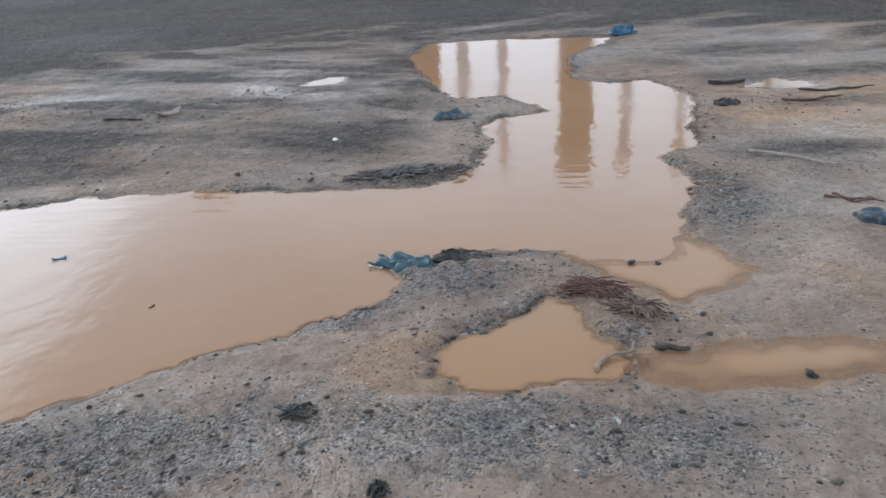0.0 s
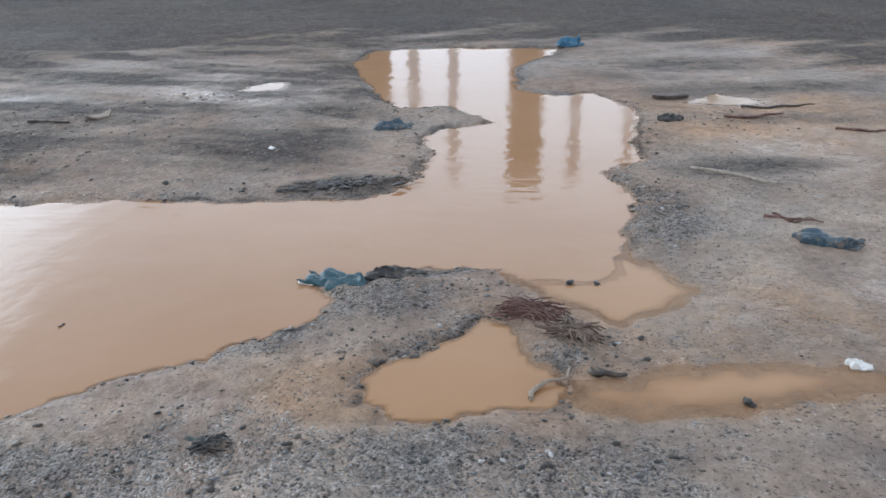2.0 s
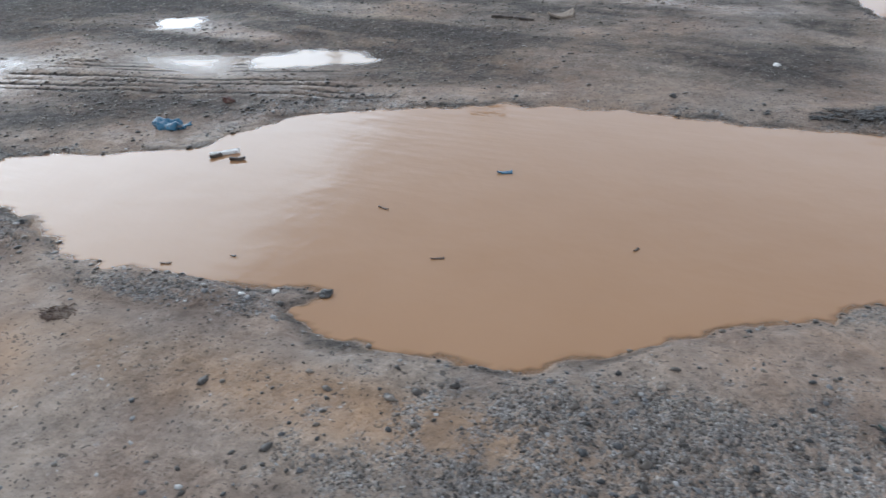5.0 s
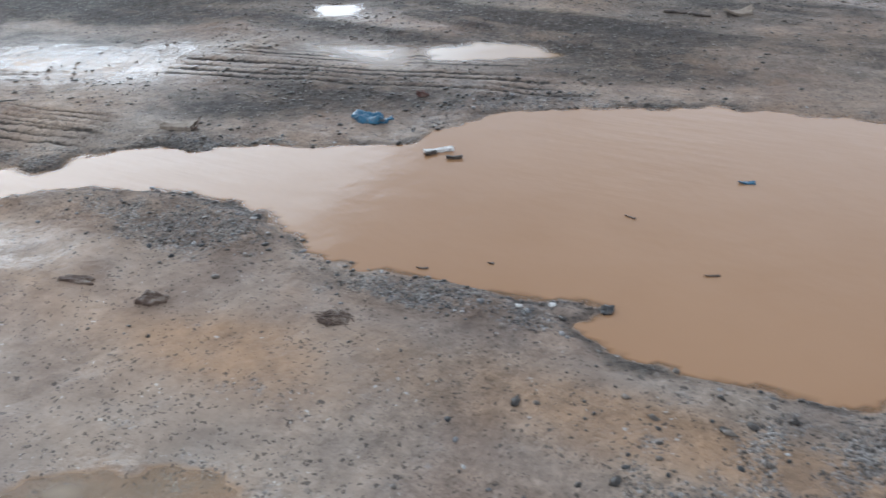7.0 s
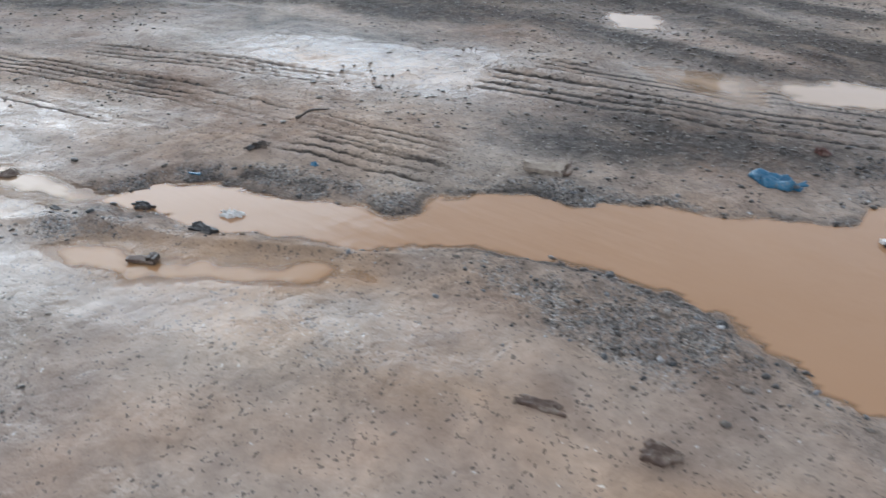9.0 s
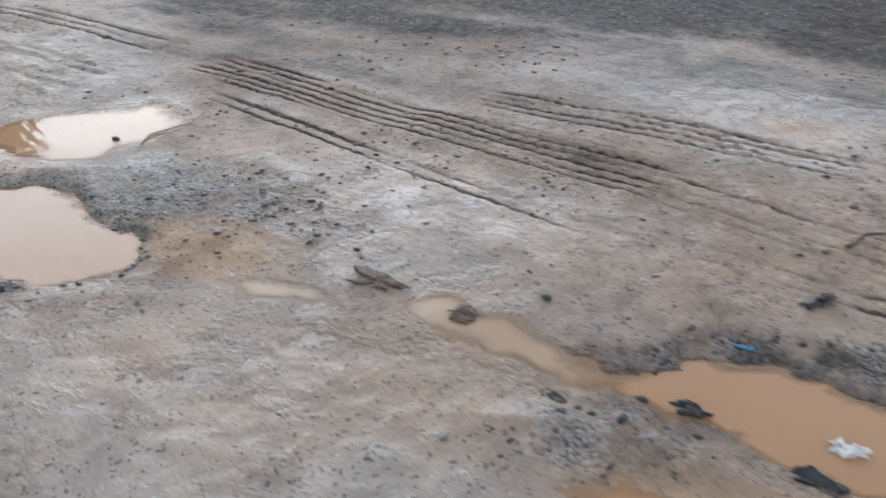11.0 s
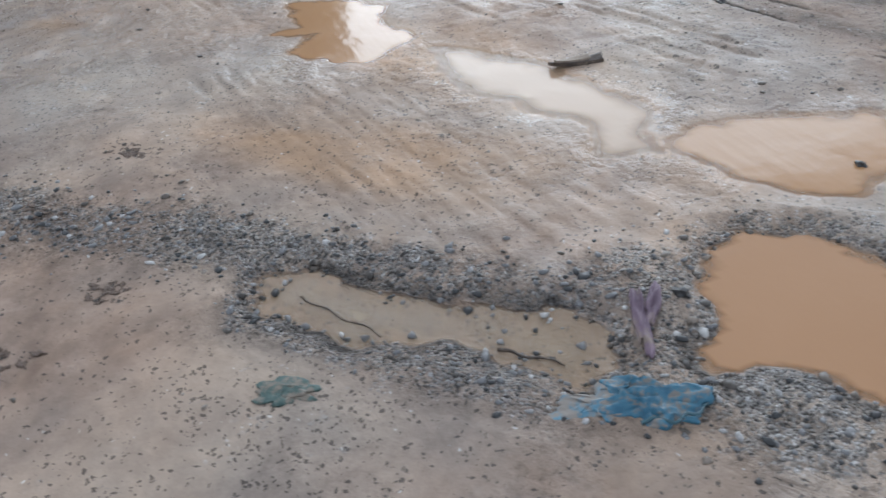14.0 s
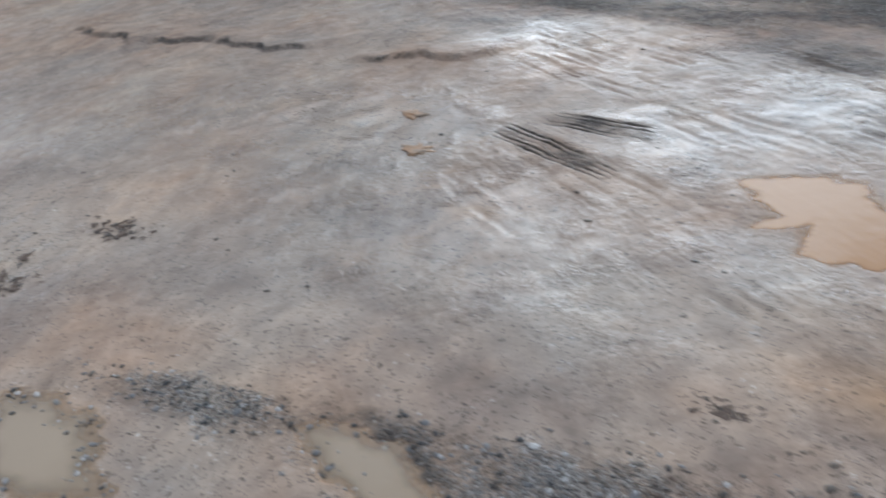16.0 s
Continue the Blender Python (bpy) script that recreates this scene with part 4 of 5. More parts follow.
# round the basin
plastic_bag(0.06, 3.60, 165, 0.23, 0.12, 0.055, 2, TEAL, "crumpled teal plastic bag half sunk at the water's edge", z=0.0)
solid("rag", crumple(0.20, 0.10, 0.03, 5, 12), BLACKRAG, 0.26, 3.66, 14, "black sodden rag on a gravel spit", "rag")
solid("paper_scrap", slab(0.07, 0.03, 0.003, 3, 0.004), WHITE, -0.06, 3.60, 10, "small dirty white scrap floating beside a bag", "scrap", z=0.0)
plastic_bag(2.01, 3.98, -20, 0.22, 0.12, 0.05, 7, DARKBLUE, "crumpled dark blue plastic bag lying on wet mud")
plastic_bag(0.05, 5.78, 10, 0.19, 0.13, 0.06, 9, DARKBLUE, "small dark blue plastic bag on a mud bank")
plastic_bag(1.42, 8.70, 5, 0.22, 0.15, 0.09, 11, BRIGHTBLUE, "blue plastic bag at the head of the channel")
mat_of_fibre = thing("fibre_mat", 0.77, 3.36, -24, "matted red-brown fibrous rag beside a small puddle", "rag")
part("fibre_bundle", strands(0.25, 0.11, 110, 4, 0.0021, 0.03), REDBROWN, mat_of_fibre)
part("core", crumple(0.17, 0.06, 0.018, 21, 14), REDBROWN, mat_of_fibre)
tail = thing("fibre_mat", 0.90, 3.22, -38, "dark tail of matted fibres caught in gravel", "rag")
part("fibre_bundle", strands(0.22, 0.09, 50, 8, 0.003, 0.022), BROWNRAG, tail)
part("core", crumple(0.12, 0.05, 0.012, 22, 14), BROWNRAG, tail)
root = thing("tree_root", 0.83, 2.92, 48, "muddy branching root lying across a puddle's rim", "root")
part("stem", bent_rod(0.24, 0.008, 0.003, 5, 0.3, 0.008), CARD, root)
twig_part = part("side_shoot", bent_rod(0.12, 0.004, 0.002, 8, 0.2, 0.006), CARD, root)
twig_part.matrix_basis = pose(-0.07, 0.03, 0, 0, 0, 24)
solid("stick", bent_rod(0.11, 0.012, 0.006, 12, 0.2), BARK, 0.985, 2.975, -10, "short dark stick at the rim of a puddle", "stick")
stick = thing("long_stick", 1.87, 4.80, -29, "long pale crooked stick on smooth mud", "stick")
part("shaft", bent_rod(0.46, 0.011, 0.006, 17, 0.16, 0.004, 20), PALEWOOD, stick)
side = part("side_shoot", bent_rod(0.12, 0.005, 0.002, 18, 0.2), PALEWOOD, stick)
side.matrix_basis = pose(-0.1, 0.03, 0, 0, 0, 35)
solid("plank", slab(0.24, 0.06, 0.02, 6, 0.01), BARK, 1.93, 6.62, 4, "short dark wet plank beside a pale film of water", "plank")
solid("rag", crumple(0.17, 0.09, 0.04, 31), BLACKRAG, 1.80, 5.97, 12, "dark crumpled rag on the bank of the channel", "rag")
solid("branch", merge(bent_rod(0.24, 0.008, 0.003, 22, 0.2), bent_rod(0.18, 0.006, 0.002, 23, 0.5)), REDBROWN, 1.97, 4.24, -18, "thin reddish branch lying on mud", "branch")
plastic = thing("paper_scrap", 1.765, 3.05, -12, "crumpled white paper scrap on wet mud", "scrap")
part("sheet", crumple(0.075, 0.045, 0.022, 33, 7), WHITE, plastic)
weed = thing("weed_clump", -0.12, 2.57, 8, "flattened dark weed clump in gravel", "weed")
part("stalk_bundle", strands(0.13, 0.06, 22, 15, 0.003, 0.016), BLACKRAG, weed)
part("leaf", slab(0.05, 0.018, 0.003, 4, 0.012), BROWNRAG, weed).matrix_basis = pose(0.02, -0.02, 0.004, 0, 0, 30)
part("leaf", slab(0.045, 0.016, 0.003, 9, 0.012), GREEN, weed).matrix_basis = pose(-0.035, 0.015, 0.004, 0, 0, 160)
solid("weed_clump", strands(0.06, 0.05, 18, 25, 0.003, 0.03), BLACKRAG, 0.165, 2.26, 60, "small dark weed tuft standing in gravel", "weed")
solid("cardboard_piece", slab(0.16, 0.09, 0.012, 12, 0.03), CARD, -1.92, 6.02, 20, "brown sodden cardboard piece by the road", "cardboard")
for x, y, turn, lx, label, mt in ((-2.27, 5.92, 8, 0.14, "dark wet stick on the mud bank", BARK), (-2.12, 5.90, -6, 0.13, "dark wet stick lying end to end with another", BARK),
                                  (2.6, 6.35, 5, 0.5, "dark trodden branch in reddish mud", BARK), (2.35, 6.05, 10, 0.4, "reddish trodden branch in mud", REDBROWN), (2.9, 5.7, -8, 0.35, "reddish twig in mud", REDBROWN)):
    solid("stick", bent_rod(lx, 0.011, 0.005, 40 + x, 0.14), mt, x, y, turn, label, "stick", "sticks on the mud")
for x, y, lx, turn, mt, label in ((-1.75, 3.25, 0.075, -20, BROWNRAG, "short brown twig floating on muddy water"), (-2.05, 2.775, 0.03, 10, BARK, "dark bark chip floating on muddy water"),
                                  (-2.23, 2.66, 0.06, 15, BROWNRAG, "brown bark strip floating near the shore"), (-1.42, 2.985, 0.075, 20, BROWNRAG, "brown sodden leaf strip floating on muddy water"),
                                  (-0.85, 3.25, 0.04, 70, BARK, "small bark chip floating in the basin")):
    solid("floating_chip", slab(lx * 0.6, 0.007, 0.003, lx * 90, 0.003, 8, 3), mt, x, y, turn, label, "wood chip", "chips floating on the water", z=0.0)
solid("plastic_scrap", slab(0.055, 0.018, 0.004, 44, 0.006), BRIGHTBLUE, -1.445, 3.68, 12, "small bright blue plastic scrap floating on muddy water", "scrap", z=0.0)

# by the arm of the puddle
box = thing("cardboard_box", -3.74, 3.205, 18, "flattened pale sodden carton at the puddle's edge", "cardboard box")
part("panel", slab(0.15, 0.075, 0.014, 14, 0.018, 14, 6, 0.35), CARD, box)
part("flap", slab(0.06, 0.07, 0.006, 16, 0.02), BROWNRAG, box, "dark wet flap").matrix_basis = pose(0.075, 0.0, 0.012, 0, -28, 8)
plastic_bag(-3.055, 3.66, 8, 0.16, 0.085, 0.035, 13, BRIGHTBLUE, "flattened bright blue plastic bag on the shore")
lath = thing("broken_lath", -2.615, 3.485, 38, "broken white-painted wooden lath at the water's edge", "lath")
part("board", slab(0.115, 0.022, 0.012, 19, 0.003), WHITE, lath)
part("splinter", slab(0.05, 0.014, 0.01, 20, 0.004), BARK, lath, "dark splintered end").matrix_basis = pose(-0.035, -0.022, 0, 0, 0, 14)
solid("lath", slab(0.06, 0.014, 0.01, 24, 0.003), BARK, -2.525, 3.45, 22, "short dark lath floating at the shore", "lath", z=0.0)
solid("rag", crumple(0.06, 0.045, 0.03, 41), REDBROWN, -2.98, 4.01, 0, "small dark red rag on rough mud", "rag")
solid("rag", crumple(0.09, 0.055, 0.022, 42), BROWNRAG, -2.855, 2.15, 30, "brown sodden rag on flat mud", "rag")
solid("rag", crumple(0.12, 0.035, 0.012, 43), BROWNRAG, -3.14, 2.125, 12, "brown flattened rag pressed in mud", "rag")
solid("weed_clump", strands(0.10, 0.07, 50, 46, 0.0018, 0.010), BROWNRAG, -2.305, 2.29, 20, "brown trampled weed clump on silt", "weed")
for x, y, r, mt, label in ((-1.645, 2.675, 0.024, BLACKRAG, "dark angular stone at the tip of the gravel spit"), (-2.91, 2.70, 0.018, BLACKRAG, "dark stone at the water's edge"), (-1.87, 2.57, 0.011, WHITE, "small white stone on the spit"),
                           (-1.79, 2.63, 0.012, WHITE, "small white stone near the water"), (-3.26, 2.74, 0.016, BLACKRAG, "dark stone in shallow water"), (-0.99, 4.68, 0.02, BLACKRAG, "dark stone on the mud bank"),
                           (-0.59, 5.27, 0.018, WHITE, "pale stone on the mud bank"), (1.365, 2.835, 0.019, BLACKRAG, "dark stone beside a film of water"), (1.12, 3.2, 0.014, BLACKRAG, "dark stone on flat mud"),
                           (0.93, 3.62, 0.018, BLACKRAG, "dark stone at the mouth of the channel"), (1.03, 3.62, 0.014, BLACKRAG, "dark stone in shallow water"), (-6.87, 1.83, 0.015, BLACKRAG, "dark stone standing in a shallow puddle"),
                           (-6.64, 1.09, 0.02, BLACKRAG, "dark stone at the rim of the round puddle"), (-6.13, 1.22, 0.022, BLACKRAG, "dark stone at the rim of the round puddle"), (-7.99, 2.235, 0.02, BLACKRAG, "dark stone beside tyre ruts")):
    solid("stone", rock(r, r * 0.8, r * 0.6, x * 3 + y, 2), mt, x, y, x * 77, label, "stone", "larger stones", z=rest_z(x, y) - 0.002)
solid("rag", crumple(0.075, 0.03, 0.016, 51, 7, 4, 0.8), BLACKRAG, -4.69, 2.20, 15, "small black twisted rag at the water's edge", "rag")
bag = thing("plastic_scrap", -4.41, 2.335, 30, "crumpled white plastic scrap standing in muddy water", "scrap", z=0.0)
part("body", crumple(0.045, 0.022, 0.026, 53, 6, 4, 0.9), WHITE, bag)
part("corner", slab(0.03, 0.016, 0.003, 55, 0.01), WHITE, bag).matrix_basis = pose(-0.025, 0.01, 0.002, 0, 10, 30)
solid("rag", crumple(0.08, 0.045, 0.02, 57, 12, 4, 0.6), BLACKRAG, -4.40, 2.21, 10, "dark grey crumpled rag on the muddy shore", "rag")
sole = thing("shoe_sole", -4.41, 1.985, 28, "worn brown shoe sole pressed into mud", "shoe sole")
part("tread", slab(0.085, 0.032, 0.008, 58, 0.004), BROWNRAG, sole)
part("heel", slab(0.03, 0.036, 0.016, 59, 0.0), BARK, sole).matrix_basis = pose(0.034, 0.004, 0.002)
solid("stick", bent_rod(0.16, 0.006, 0.003, 61, 0.2, 0.012), BARK, -4.745, 3.07, 76, "dark stick standing a little out of the rut", "stick")
tuft = thing("weed_clump", -4.68, 2.71, 70, "dark torn weed tuft with mud at its roots", "weed")
part("stalk_bundle", strands(0.10, 0.04, 14, 62, 0.0022, 0.02), BARK, tuft)
part("clod", rock(0.018, 0.015, 0.012, 63), BLACKRAG, tuft, "clod of mud at the roots").matrix_basis = pose(-0.03, 0, 0)
solid("plastic_scrap", slab(0.045, 0.012, 0.004, 64, 0.004), BRIGHTBLUE, -4.72, 2.445, 25, "thin blue plastic strip at the water's edge", "scrap")
solid("plastic_scrap", crumple(0.03, 0.02, 0.015, 65), BRIGHTBLUE, -4.42, 2.735, 0, "tiny blue plastic scrap in a rut", "scrap")
solid("rag", crumple(0.05, 0.022, 0.008, 66), BLACKRAG, -4.90, 2.015, 10, "small black sodden rag on mud", "rag")
solid("weed_clump", strands(0.07, 0.06, 30, 67, 0.0018, 0.008), BROWNRAG, -5.255, 2.065, 10, "brown weed clump in a very small puddle", "weed")
solid("rag", crumple(0.12, 0.06, 0.012, 68, 14, 4, 0.7), BROWNRAG, -5.51, 1.99, 30, "dark rag soaked with mud", "rag")

# round the round puddle
strip = thing("rubber_strip", -7.84, 1.51, 76, "curled dark rubber strip lying on wet mud", "rubber strip")
part("band", slab(0.18, 0.032, 0.012, 71, 0.014, 18, 5, 0.1), BARK, strip)
part("facing", slab(0.12, 0.026, 0.006, 72, 0.008, 14, 4, 0.1), CARD, strip, "pale muddy face").matrix_basis = pose(-0.012, 0.008, 0.012, 0, 0, 4)
tw = thing("twig", -6.81, 2.04, 100, "thin pale crooked twig reaching into a shallow puddle", "twig")
part("stem", tube([(-0.17, -0.02, 0.004), (-0.10, 0.03, 0.005), (-0.03, 0.01, 0.006), (0.05, -0.01, 0.008), (0.12, 0.02, 0.012), (0.19, 0.05, 0.014)], [0.003, 0.003, 0.0026, 0.0024, 0.002, 0.0014], 6, 0.2, 3), PALEWOOD, tw)
cloth = thing("cloth_strip", -6.60, 0.955, -26, "muddy purple cloth strip lying on gravel", "cloth")
part("fold", crumple(0.22, 0.035, 0.03, 74, 5, 4, 0.25), PURPLE, cloth)
part("fold", crumple(0.15, 0.028, 0.026, 75, 5, 4, 0.25), PURPLE, cloth).matrix_basis = pose(-0.05, 0.03, 0, 0, 0, -14)
net = thing("mesh_sack", -6.40, 0.845, 58, "crumpled bright blue mesh sack sunk among gravel", "sack")
part("body", crumple(0.19, 0.13, 0.032, 80, 10, 5, 0.35), NETBLUE, net)
part("spread_side", crumple(0.18, 0.10, 0.009, 77, 7, 5, 0.7), SKYBLUE, net, "thin faded side mixed with gravel").matrix_basis = pose(-0.085, -0.015, 0, 0, 0, 10)
part("draw_cord", bent_rod(0.14, 0.004, 0.003, 78, 0.4, 0.01), TEAL, net).matrix_basis = pose(0.05, -0.05, 0.006, 0, 0, 25)
solid("sack", crumple(0.125, 0.07, 0.010, 79, 12, 4, 0.5), GREEN, -6.745, 0.205, 62, "dark green flattened sack scrap on mud", "sack")
solid("stick", bent_rod(0.26, 0.0025, 0.0015, 81, 0.08), BARK, -6.96, 0.375, 28, "thin dark stick lying in a murky puddle", "stick", z=0.0)
solid("stick", bent_rod(0.15, 0.0045, 0.002, 82, 0.15), BARK, -6.635, 0.705, 45, "dark crooked stick in a murky puddle", "stick", z=0.0)


def clod_patch(x, y, turn, lx, ly, count, seed, label, rag=BROWNRAG):
    """Dark broken clods and root bits pressed into the mud."""
    rnd = random.Random(int(seed * 100))
    patch = thing("clod_patch", x, y, turn, label, "mud clods", "patches of dark clods")
    kinds = [mesh_of("clod", crumple(1.0, rnd.uniform(0.45, 0.8), rnd.uniform(0.2, 0.35), seed * 7 + k, 7, 3, 0.8), BARK if k == 1 else rag) for k in range(4)]
    for k in range(count):
        ob = new("clod", kinds[k % 4])
        ob.parent = patch
        r = lx * rnd.choice((0.03, 0.04, 0.05, 0.07, 0.11)) * rnd.uniform(0.8, 1.2)
        u, v = rnd.gauss(0, 0.26) * lx, rnd.gauss(0, 0.26) * ly
        ob.matrix_basis = Matrix.Translation((u, v, 0.0005)) @ Matrix.Rotation(rnd.gauss(0, 0.7), 4, "Z") @ Matrix.Diagonal((r, r, r * 0.45, 1))


for x, y, lx, label in ((-7.80, -0.27, 0.20, "black clods and roots in coarse gravel"), (-7.29, -0.10, 0.18, "dark clods and roots beside gravel"), (-10.3, -1.71, 0.36, "dark clods matted on smooth mud"), (-10.1, -2.13, 0.5, "black clods matted on mud"),
                        (-7.2, -0.45, 0.32, "dark trampled clods on bare mud"), (-6.95, -0.75, 0.4, "brown trampled clods on bare mud"), (-8.0, 0.02, 0.2, "small dark clods above the gravel strip")):
    clod_patch(x, y, 45, lx, lx * 0.5, 70, abs(x) + lx, label)
clod_patch(-0.12, 4.70, 14, 0.5, 0.16, 130, 5.5, "black broken clods on the shore of a muddy channel", BLACKRAG)
for x, y, label in ((-10.64, -0.13, "orange clay lump pressed in mud"), (-10.23, -0.25, "orange clay lump on pale mud")):
    solid("clay_lump", crumple(0.15, 0.09, 0.009, x, 9, 4, 0.9), RUSTY, x, y, 40, label, "clay lump", "orange clay lumps")

# ---- far off, seen only in the water: columns, a tree and a house beyond the lot ----


def box_bm(sx, sy, sz, bevel=0.02, z0=0.0):
    bm = bmesh.new()
    bmesh.ops.create_cube(bm, size=1.0)
    for v in bm.verts:
        v.co = Vector((v.co.x * sx, v.co.y * sy, (v.co.z + 0.5) * sz + z0))
    if bevel:
        bmesh.ops.bevel(bm, geom=list(bm.edges), offset=bevel, segments=1, affect="EDGES")
    return bm


def column(azimuth, width, high, far=30.0, eye=(0.4, 0.75)):
    x, y = eye[0] + far * math.sin(radians(azimuth)), eye[1] + far * math.cos(radians(azimuth))
    col = thing("concrete_column", x, y, -azimuth, "tall bare tan concrete column of an unfinished building", "column", "columns of an unfinished building")
    part("shaft", box_bm(width, 0.5, high, 0.03), PALECONCRETE if width < 1 else CONCRETE, col)
    part("footing", box_bm(width + 0.4, 0.9, 0.35, 0.03, -0.05), CONCRETE, col)
    part("head", box_bm(width + 0.12, 0.6, 0.3, 0.02, high + 0.002), CONCRETE, col)


for az, width, high in ((-7.6, 1.9, 7.8), (-4.2, 0.42, 8), (-1.45, 0.36, 7.9), (3.6, 1.25, 8.6), (7.05, 0.36, 8.1), (10.7, 0.3, 8.2)):
    column(az, width, high)
for az, width, high in ((-18.6, 1.25, 8.6), (-29.6, 0.3, 7.0)):
    column(az, width, high, 30.0, (-1.7, 0.72))


def tree(x, y, high, seed):
    rnd = random.Random(seed)
    tr = thing("tree", x, y, 0, "slender tree with a ragged narrow crown", "tree")
    limbs = [tube([(0, 0, -0.1), (0.1, 0, high * 0.35), (-0.1, 0.05, high * 0.7), (0, 0, high * 0.95)], [0.22, 0.17, 0.1, 0.03], 8, 0.1, seed)]
    tips = []
    for k in range(16):
        a, z0 = k * 2.4, high * (0.35 + 0.04 * k)
        tip = (math.cos(a) * rnd.uniform(0.7, 1.3), math.sin(a) * rnd.uniform(0.7, 1.3), z0 + rnd.uniform(0.4, 1.2))
        limbs.append(tube([(0, 0, z0), (tip[0] * 0.5, tip[1] * 0.5, z0 + 0.3), tip], [0.06, 0.04, 0.012], 5, 0.1, k))
        tips.append(tip)
    part("trunk", merge(*limbs), BARK, tr)
    bm = bmesh.new()
    for k in range(2600):
        c = Vector(rnd.choice(tips)) * 1.0 + Vector((rnd.gauss(0, 0.35), rnd.gauss(0, 0.35), rnd.gauss(0, 0.4)))
        a, b = Vector((rnd.gauss(0, 1), rnd.gauss(0, 1), rnd.gauss(0, 1))).normalized() * 0.09, Vector((rnd.gauss(0, 1), rnd.gauss(0, 1), rnd.gauss(0, 1))).normalized() * 0.05
        bm.faces.new([bm.verts.new(c + v) for v in (-a, b, a, -b)])
    part("crown", bm, LEAF, tr)


tree(8.6, 29.5, 11.5, 3)


def house(x, y, turn, wide, high, label):
    """A block of flats whose windowed front looks along its own x axis."""
    hs = thing("house", x, y, turn, label, "house", z=0.0)
    part("wall", box_bm(9, wide, high, 0.03), PLASTER, hs)
    part("roof", box_bm(9.4, wide + 0.4, 0.4, 0.03, high + 0.004), CONCRETE, hs)
    for lv in range(int(high / 3.6)):
        for k in range(4):
            w = part("window", box_bm(0.12, 1.3, 1.5, 0.02), CONCRETE, hs)
            w.matrix_basis = pose(4.52, wide * (k - 1.5) * 0.24, 1.6 + lv * 3.4)
            pane = part("pane", box_bm(0.06, 1.1, 1.3, 0.01), PANE, w)
            pane.matrix_basis = pose(0.06, 0, 0.1)


house(-38.0, -0.4, 0, 15, 11.0, "plain brown plastered block of flats with a flat roof")

# ---- loose stones ----


def ico():
    bm = bmesh.new()
    bmesh.ops.create_icosphere(bm, subdivisions=1, radius=1.0)
    v = np.array([tuple(p.co) for p in bm.verts])
    f = np.array([[q.index for q in p.verts] for p in bm.faces])
    bm.free()
    return v, f


def scatter(name, label, category, material, x, y, z, r, seed, flat=0.6):
    """Many small stones in one mesh, each of its own shape and turn."""
    rng = np.random.default_rng(seed)
    v, f = ico()
    n = len(x)
    shape = 1 + 0.28 * rng.standard_normal((n, len(v), 1)).clip(-1.6, 1.6)
    p = v[None] * shape * np.stack([r * rng.uniform(0.8, 1.5, n), r * rng.uniform(0.7, 1.1, n), r * flat * rng.uniform(0.6, 1.2, n)], -1)[:, None]
    a = rng.uniform(0, 2 * math.pi, n)[:, None]
    px = p[..., 0] * np.cos(a) - p[..., 1] * np.sin(a) + x[:, None]
    py = p[..., 0] * np.sin(a) + p[..., 1] * np.cos(a) + y[:, None]
    pz = p[..., 2] + (z + r * flat * 0.25)[:, None]
    co = np.stack([px, py, pz], -1).reshape(-1, 3).astype(np.float32)
    faces = (f[None] + (np.arange(n) * len(v))[:, None, None]).reshape(-1, 3).astype(np.int32)
    me = bpy.data.meshes.new(name)
    me.vertices.add(len(co))
    me.vertices.foreach_set("co", co.ravel())
    me.loops.add(faces.size)
    me.loops.foreach_set("vertex_index", faces.ravel())
    me.polygons.add(len(faces))
    me.polygons.foreach_set("loop_start", np.arange(0, faces.size, 3, dtype=np.int32))
    me.update(calc_edges=True)
    me.materials.append(material)
    return tagged(new(name, me), label, category, kind="stuff")


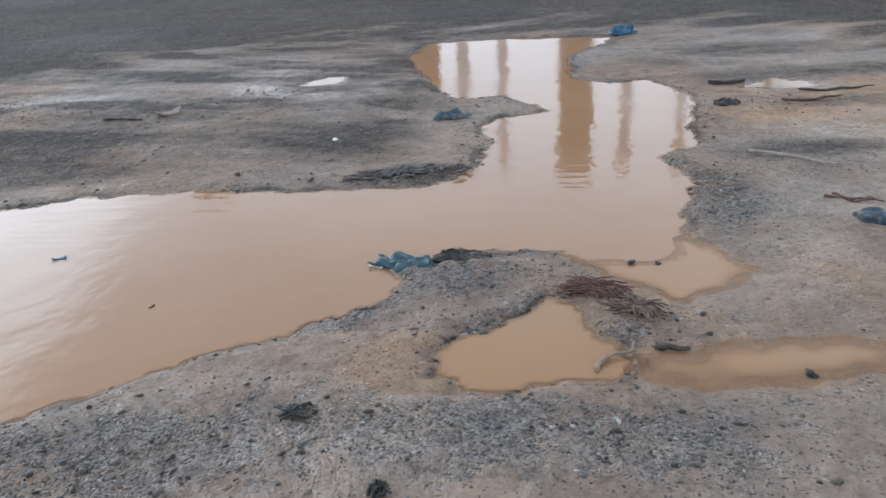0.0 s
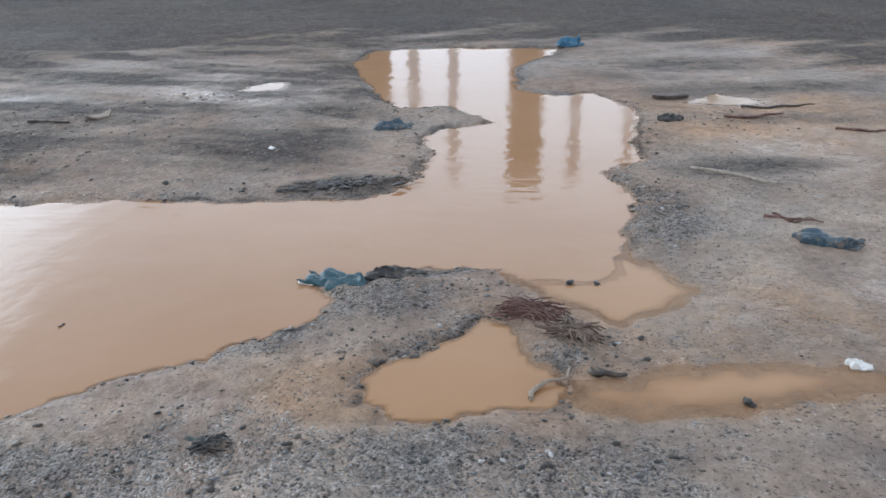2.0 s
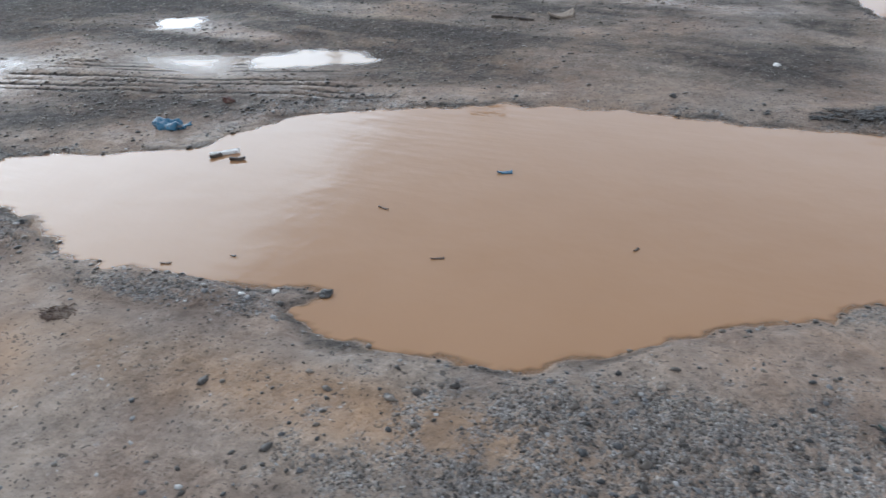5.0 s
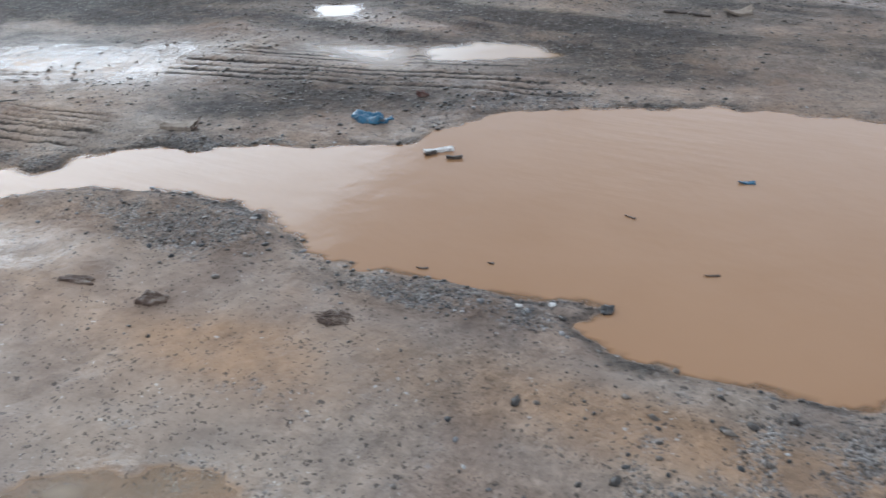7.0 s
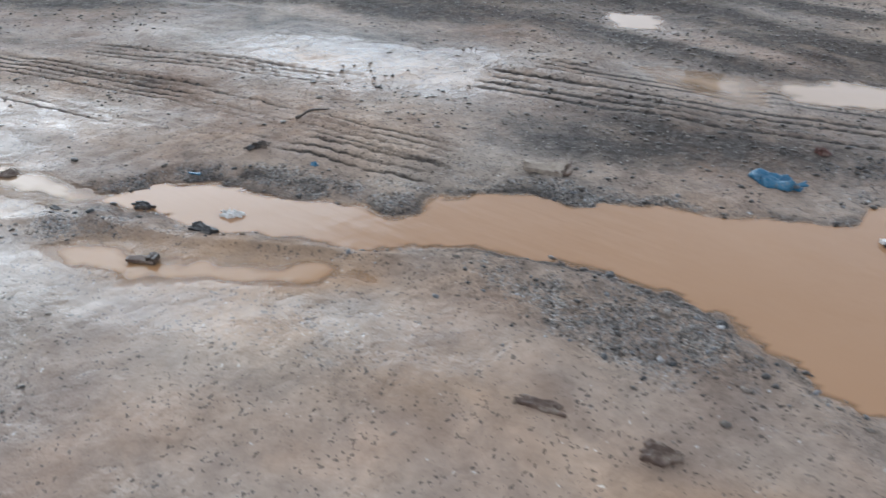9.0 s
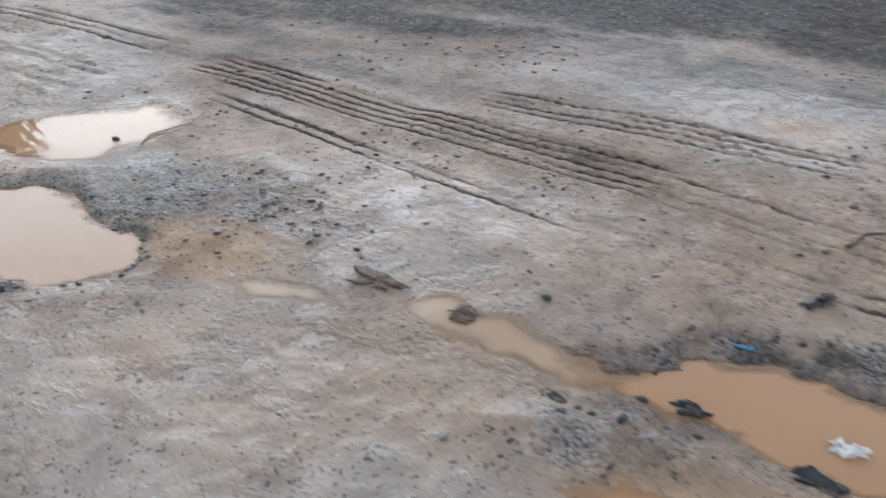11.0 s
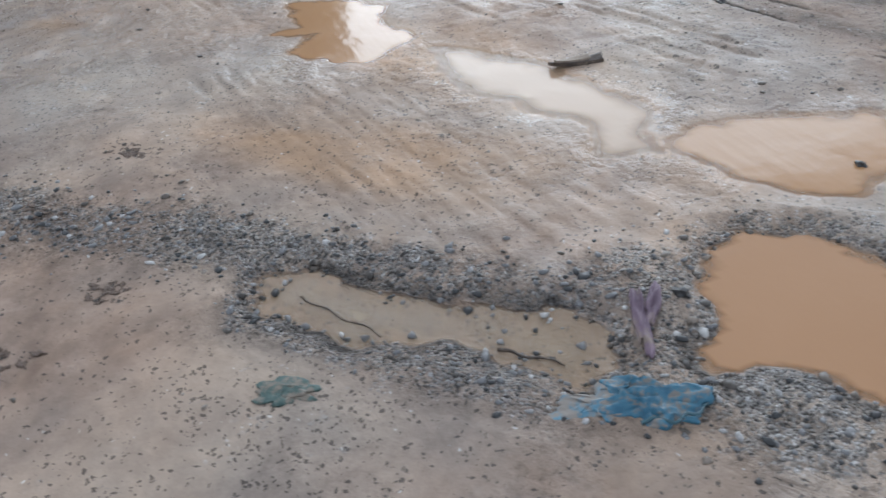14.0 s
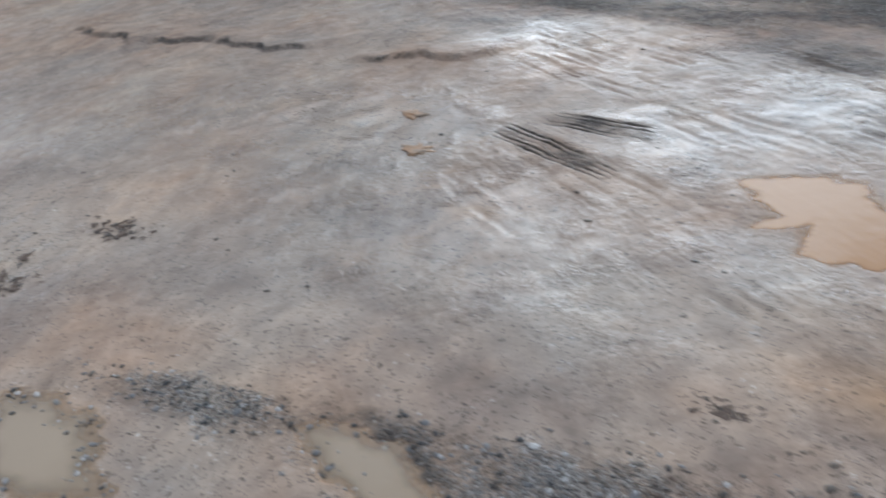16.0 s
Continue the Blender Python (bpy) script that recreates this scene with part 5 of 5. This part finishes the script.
def strew():
    rng = np.random.default_rng(7)
    n = 420000
    x, y = rng.uniform(-11.0, 2.6, n), rng.uniform(-2.2, 6.8, n)
    z, g, silt, wet, road, s, rimmed, clay = land(x[None], y[None])
    z, g, road, s, rimmed = z[0], g[0], road[0], s[0], rimmed[0]
    clump = 0.5 + fbm(x, y, 0.35, 3, 90)
    dry = s > -0.012
    rough = smooth(2.4, 2.9, y - 0.3 * (x + 5)) * smooth(-8, -7, x) * smooth(-1.5, -2.2, x) * np.clip(0.3 + 2.0 * fbm(x, y, 0.5, 3, 91), 0, 1.5)
    pick = rng.uniform(0, 1, n)
    strip = (x < -5.95) & (y < 1.25)
    stones = dry & (pick < (np.where(strip, 0.5, 0.13) * g + 0.05 * smooth(0.07, 0.0, rimmed)) * np.clip(clump * 1.4, 0.1, 1.5)) & (road < 0.6)
    pools = (s < 0) & (s > -0.11) & (x < -6.4) & (y < np.where(x < -8.0, 0.0, 1.0)) & (pick < 0.42 * np.clip(clump, 0, 1) ** 2 + 0.3 * smooth(-0.05, 0.0, s))
    some = stones | pools
    r = np.exp(rng.normal(math.log(0.0058), 0.42, n)).clip(0.0025, 0.013) * np.where(strip, 0.95, 0.85)
    scatter("gravel", "wet grey gravel strewn thickly over mud", "gravel", GRAVEL, x[some], y[some], np.maximum(z[some], -0.001), r[some], 11)
    heaps = np.zeros(n)
    for c in DARKSTRIPS[2:] + [(0.35, 3.5, 0.32, 0.13, 10), (0.95, 3.12, 0.13, 0.16, -40), (-2.1, 2.57, 0.5, 0.06, 5), (0.2, 3.05, 0.1, 0.2, 30), (-1.5, 2.25, 0.7, 0.16, 5), (-6.15, 1.85, 0.4, 0.25, 20), (-4.5, 2.6, 0.35, 0.09, 20), (-4.9, 3.8, 0.8, 0.4, 25), (-3.4, 3.9, 0.7, 0.3, 20), (-7.05, -0.5, 0.2, 0.14, 45)]:
        heaps = np.maximum(heaps, blob(x, y, *c))
    bank = smooth(4.3, 4.8, y) * np.clip(0.5 + 1.6 * fbm(x, y, 0.6, 3, 92), 0, 1.3)
    crumbs = dry & ~some & (rng.uniform(0, 1, n) < 0.034 * np.clip(0.9 * (clump - 0.55) + 2.8 * g + 9.0 * smooth(0.055, 0.0, rimmed) * clump + 3.2 * rough + 5.0 * heaps * clump + 2.2 * bank, 0.007, 10))
    r2 = np.exp(rng.normal(math.log(0.0054), 0.5, n)).clip(0.0025, 0.0125)
    scatter("mud_crumbs", "dark crumbs of mud and grit scattered over the ground", "mud crumbs", CLOD, x[crumbs], y[crumbs], z[crumbs], r2[crumbs], 12, 0.48)


strew()


def loose_stones():
    """The larger single stones along the shores, each a piece of the ground."""
    rng = np.random.default_rng(23)
    base = bpy.data.objects["ground"]
    kinds = []
    for k in range(8):
        bm = rock(1.0, 0.75, 0.34, k * 3.3, 1)
        kinds.append(mesh_of("stone", bm, GRAVEL if k % 4 == 0 else CLOD))
    n = 40000
    x, y = rng.uniform(-9.0, 1.6, n), rng.uniform(-1.4, 4.7, n)
    z, g, silt, wet, road, s, rimmed, clay = land(x[None], y[None])
    ok = np.flatnonzero((s[0] > -0.01) & (rng.uniform(0, 1, n) < 0.004 + 0.25 * g[0] * (g[0] > 0.3) + 0.25 * (rimmed[0] < 0.04)))[:300]
    for i in ok:
        ob = new("stone", kinds[int(rng.integers(0, 8))])
        ob.parent = base
        r = float(rng.uniform(0.005, 0.008) + 0.006 * rng.uniform() ** 3)
        ob.matrix_basis = Matrix.Translation((x[i], y[i], float(z[0, i]) - 0.003)) @ Matrix.Rotation(float(rng.uniform(0, 6.28)), 4, "Z") @ Matrix.Diagonal((r, r, r, 1))


loose_stones()
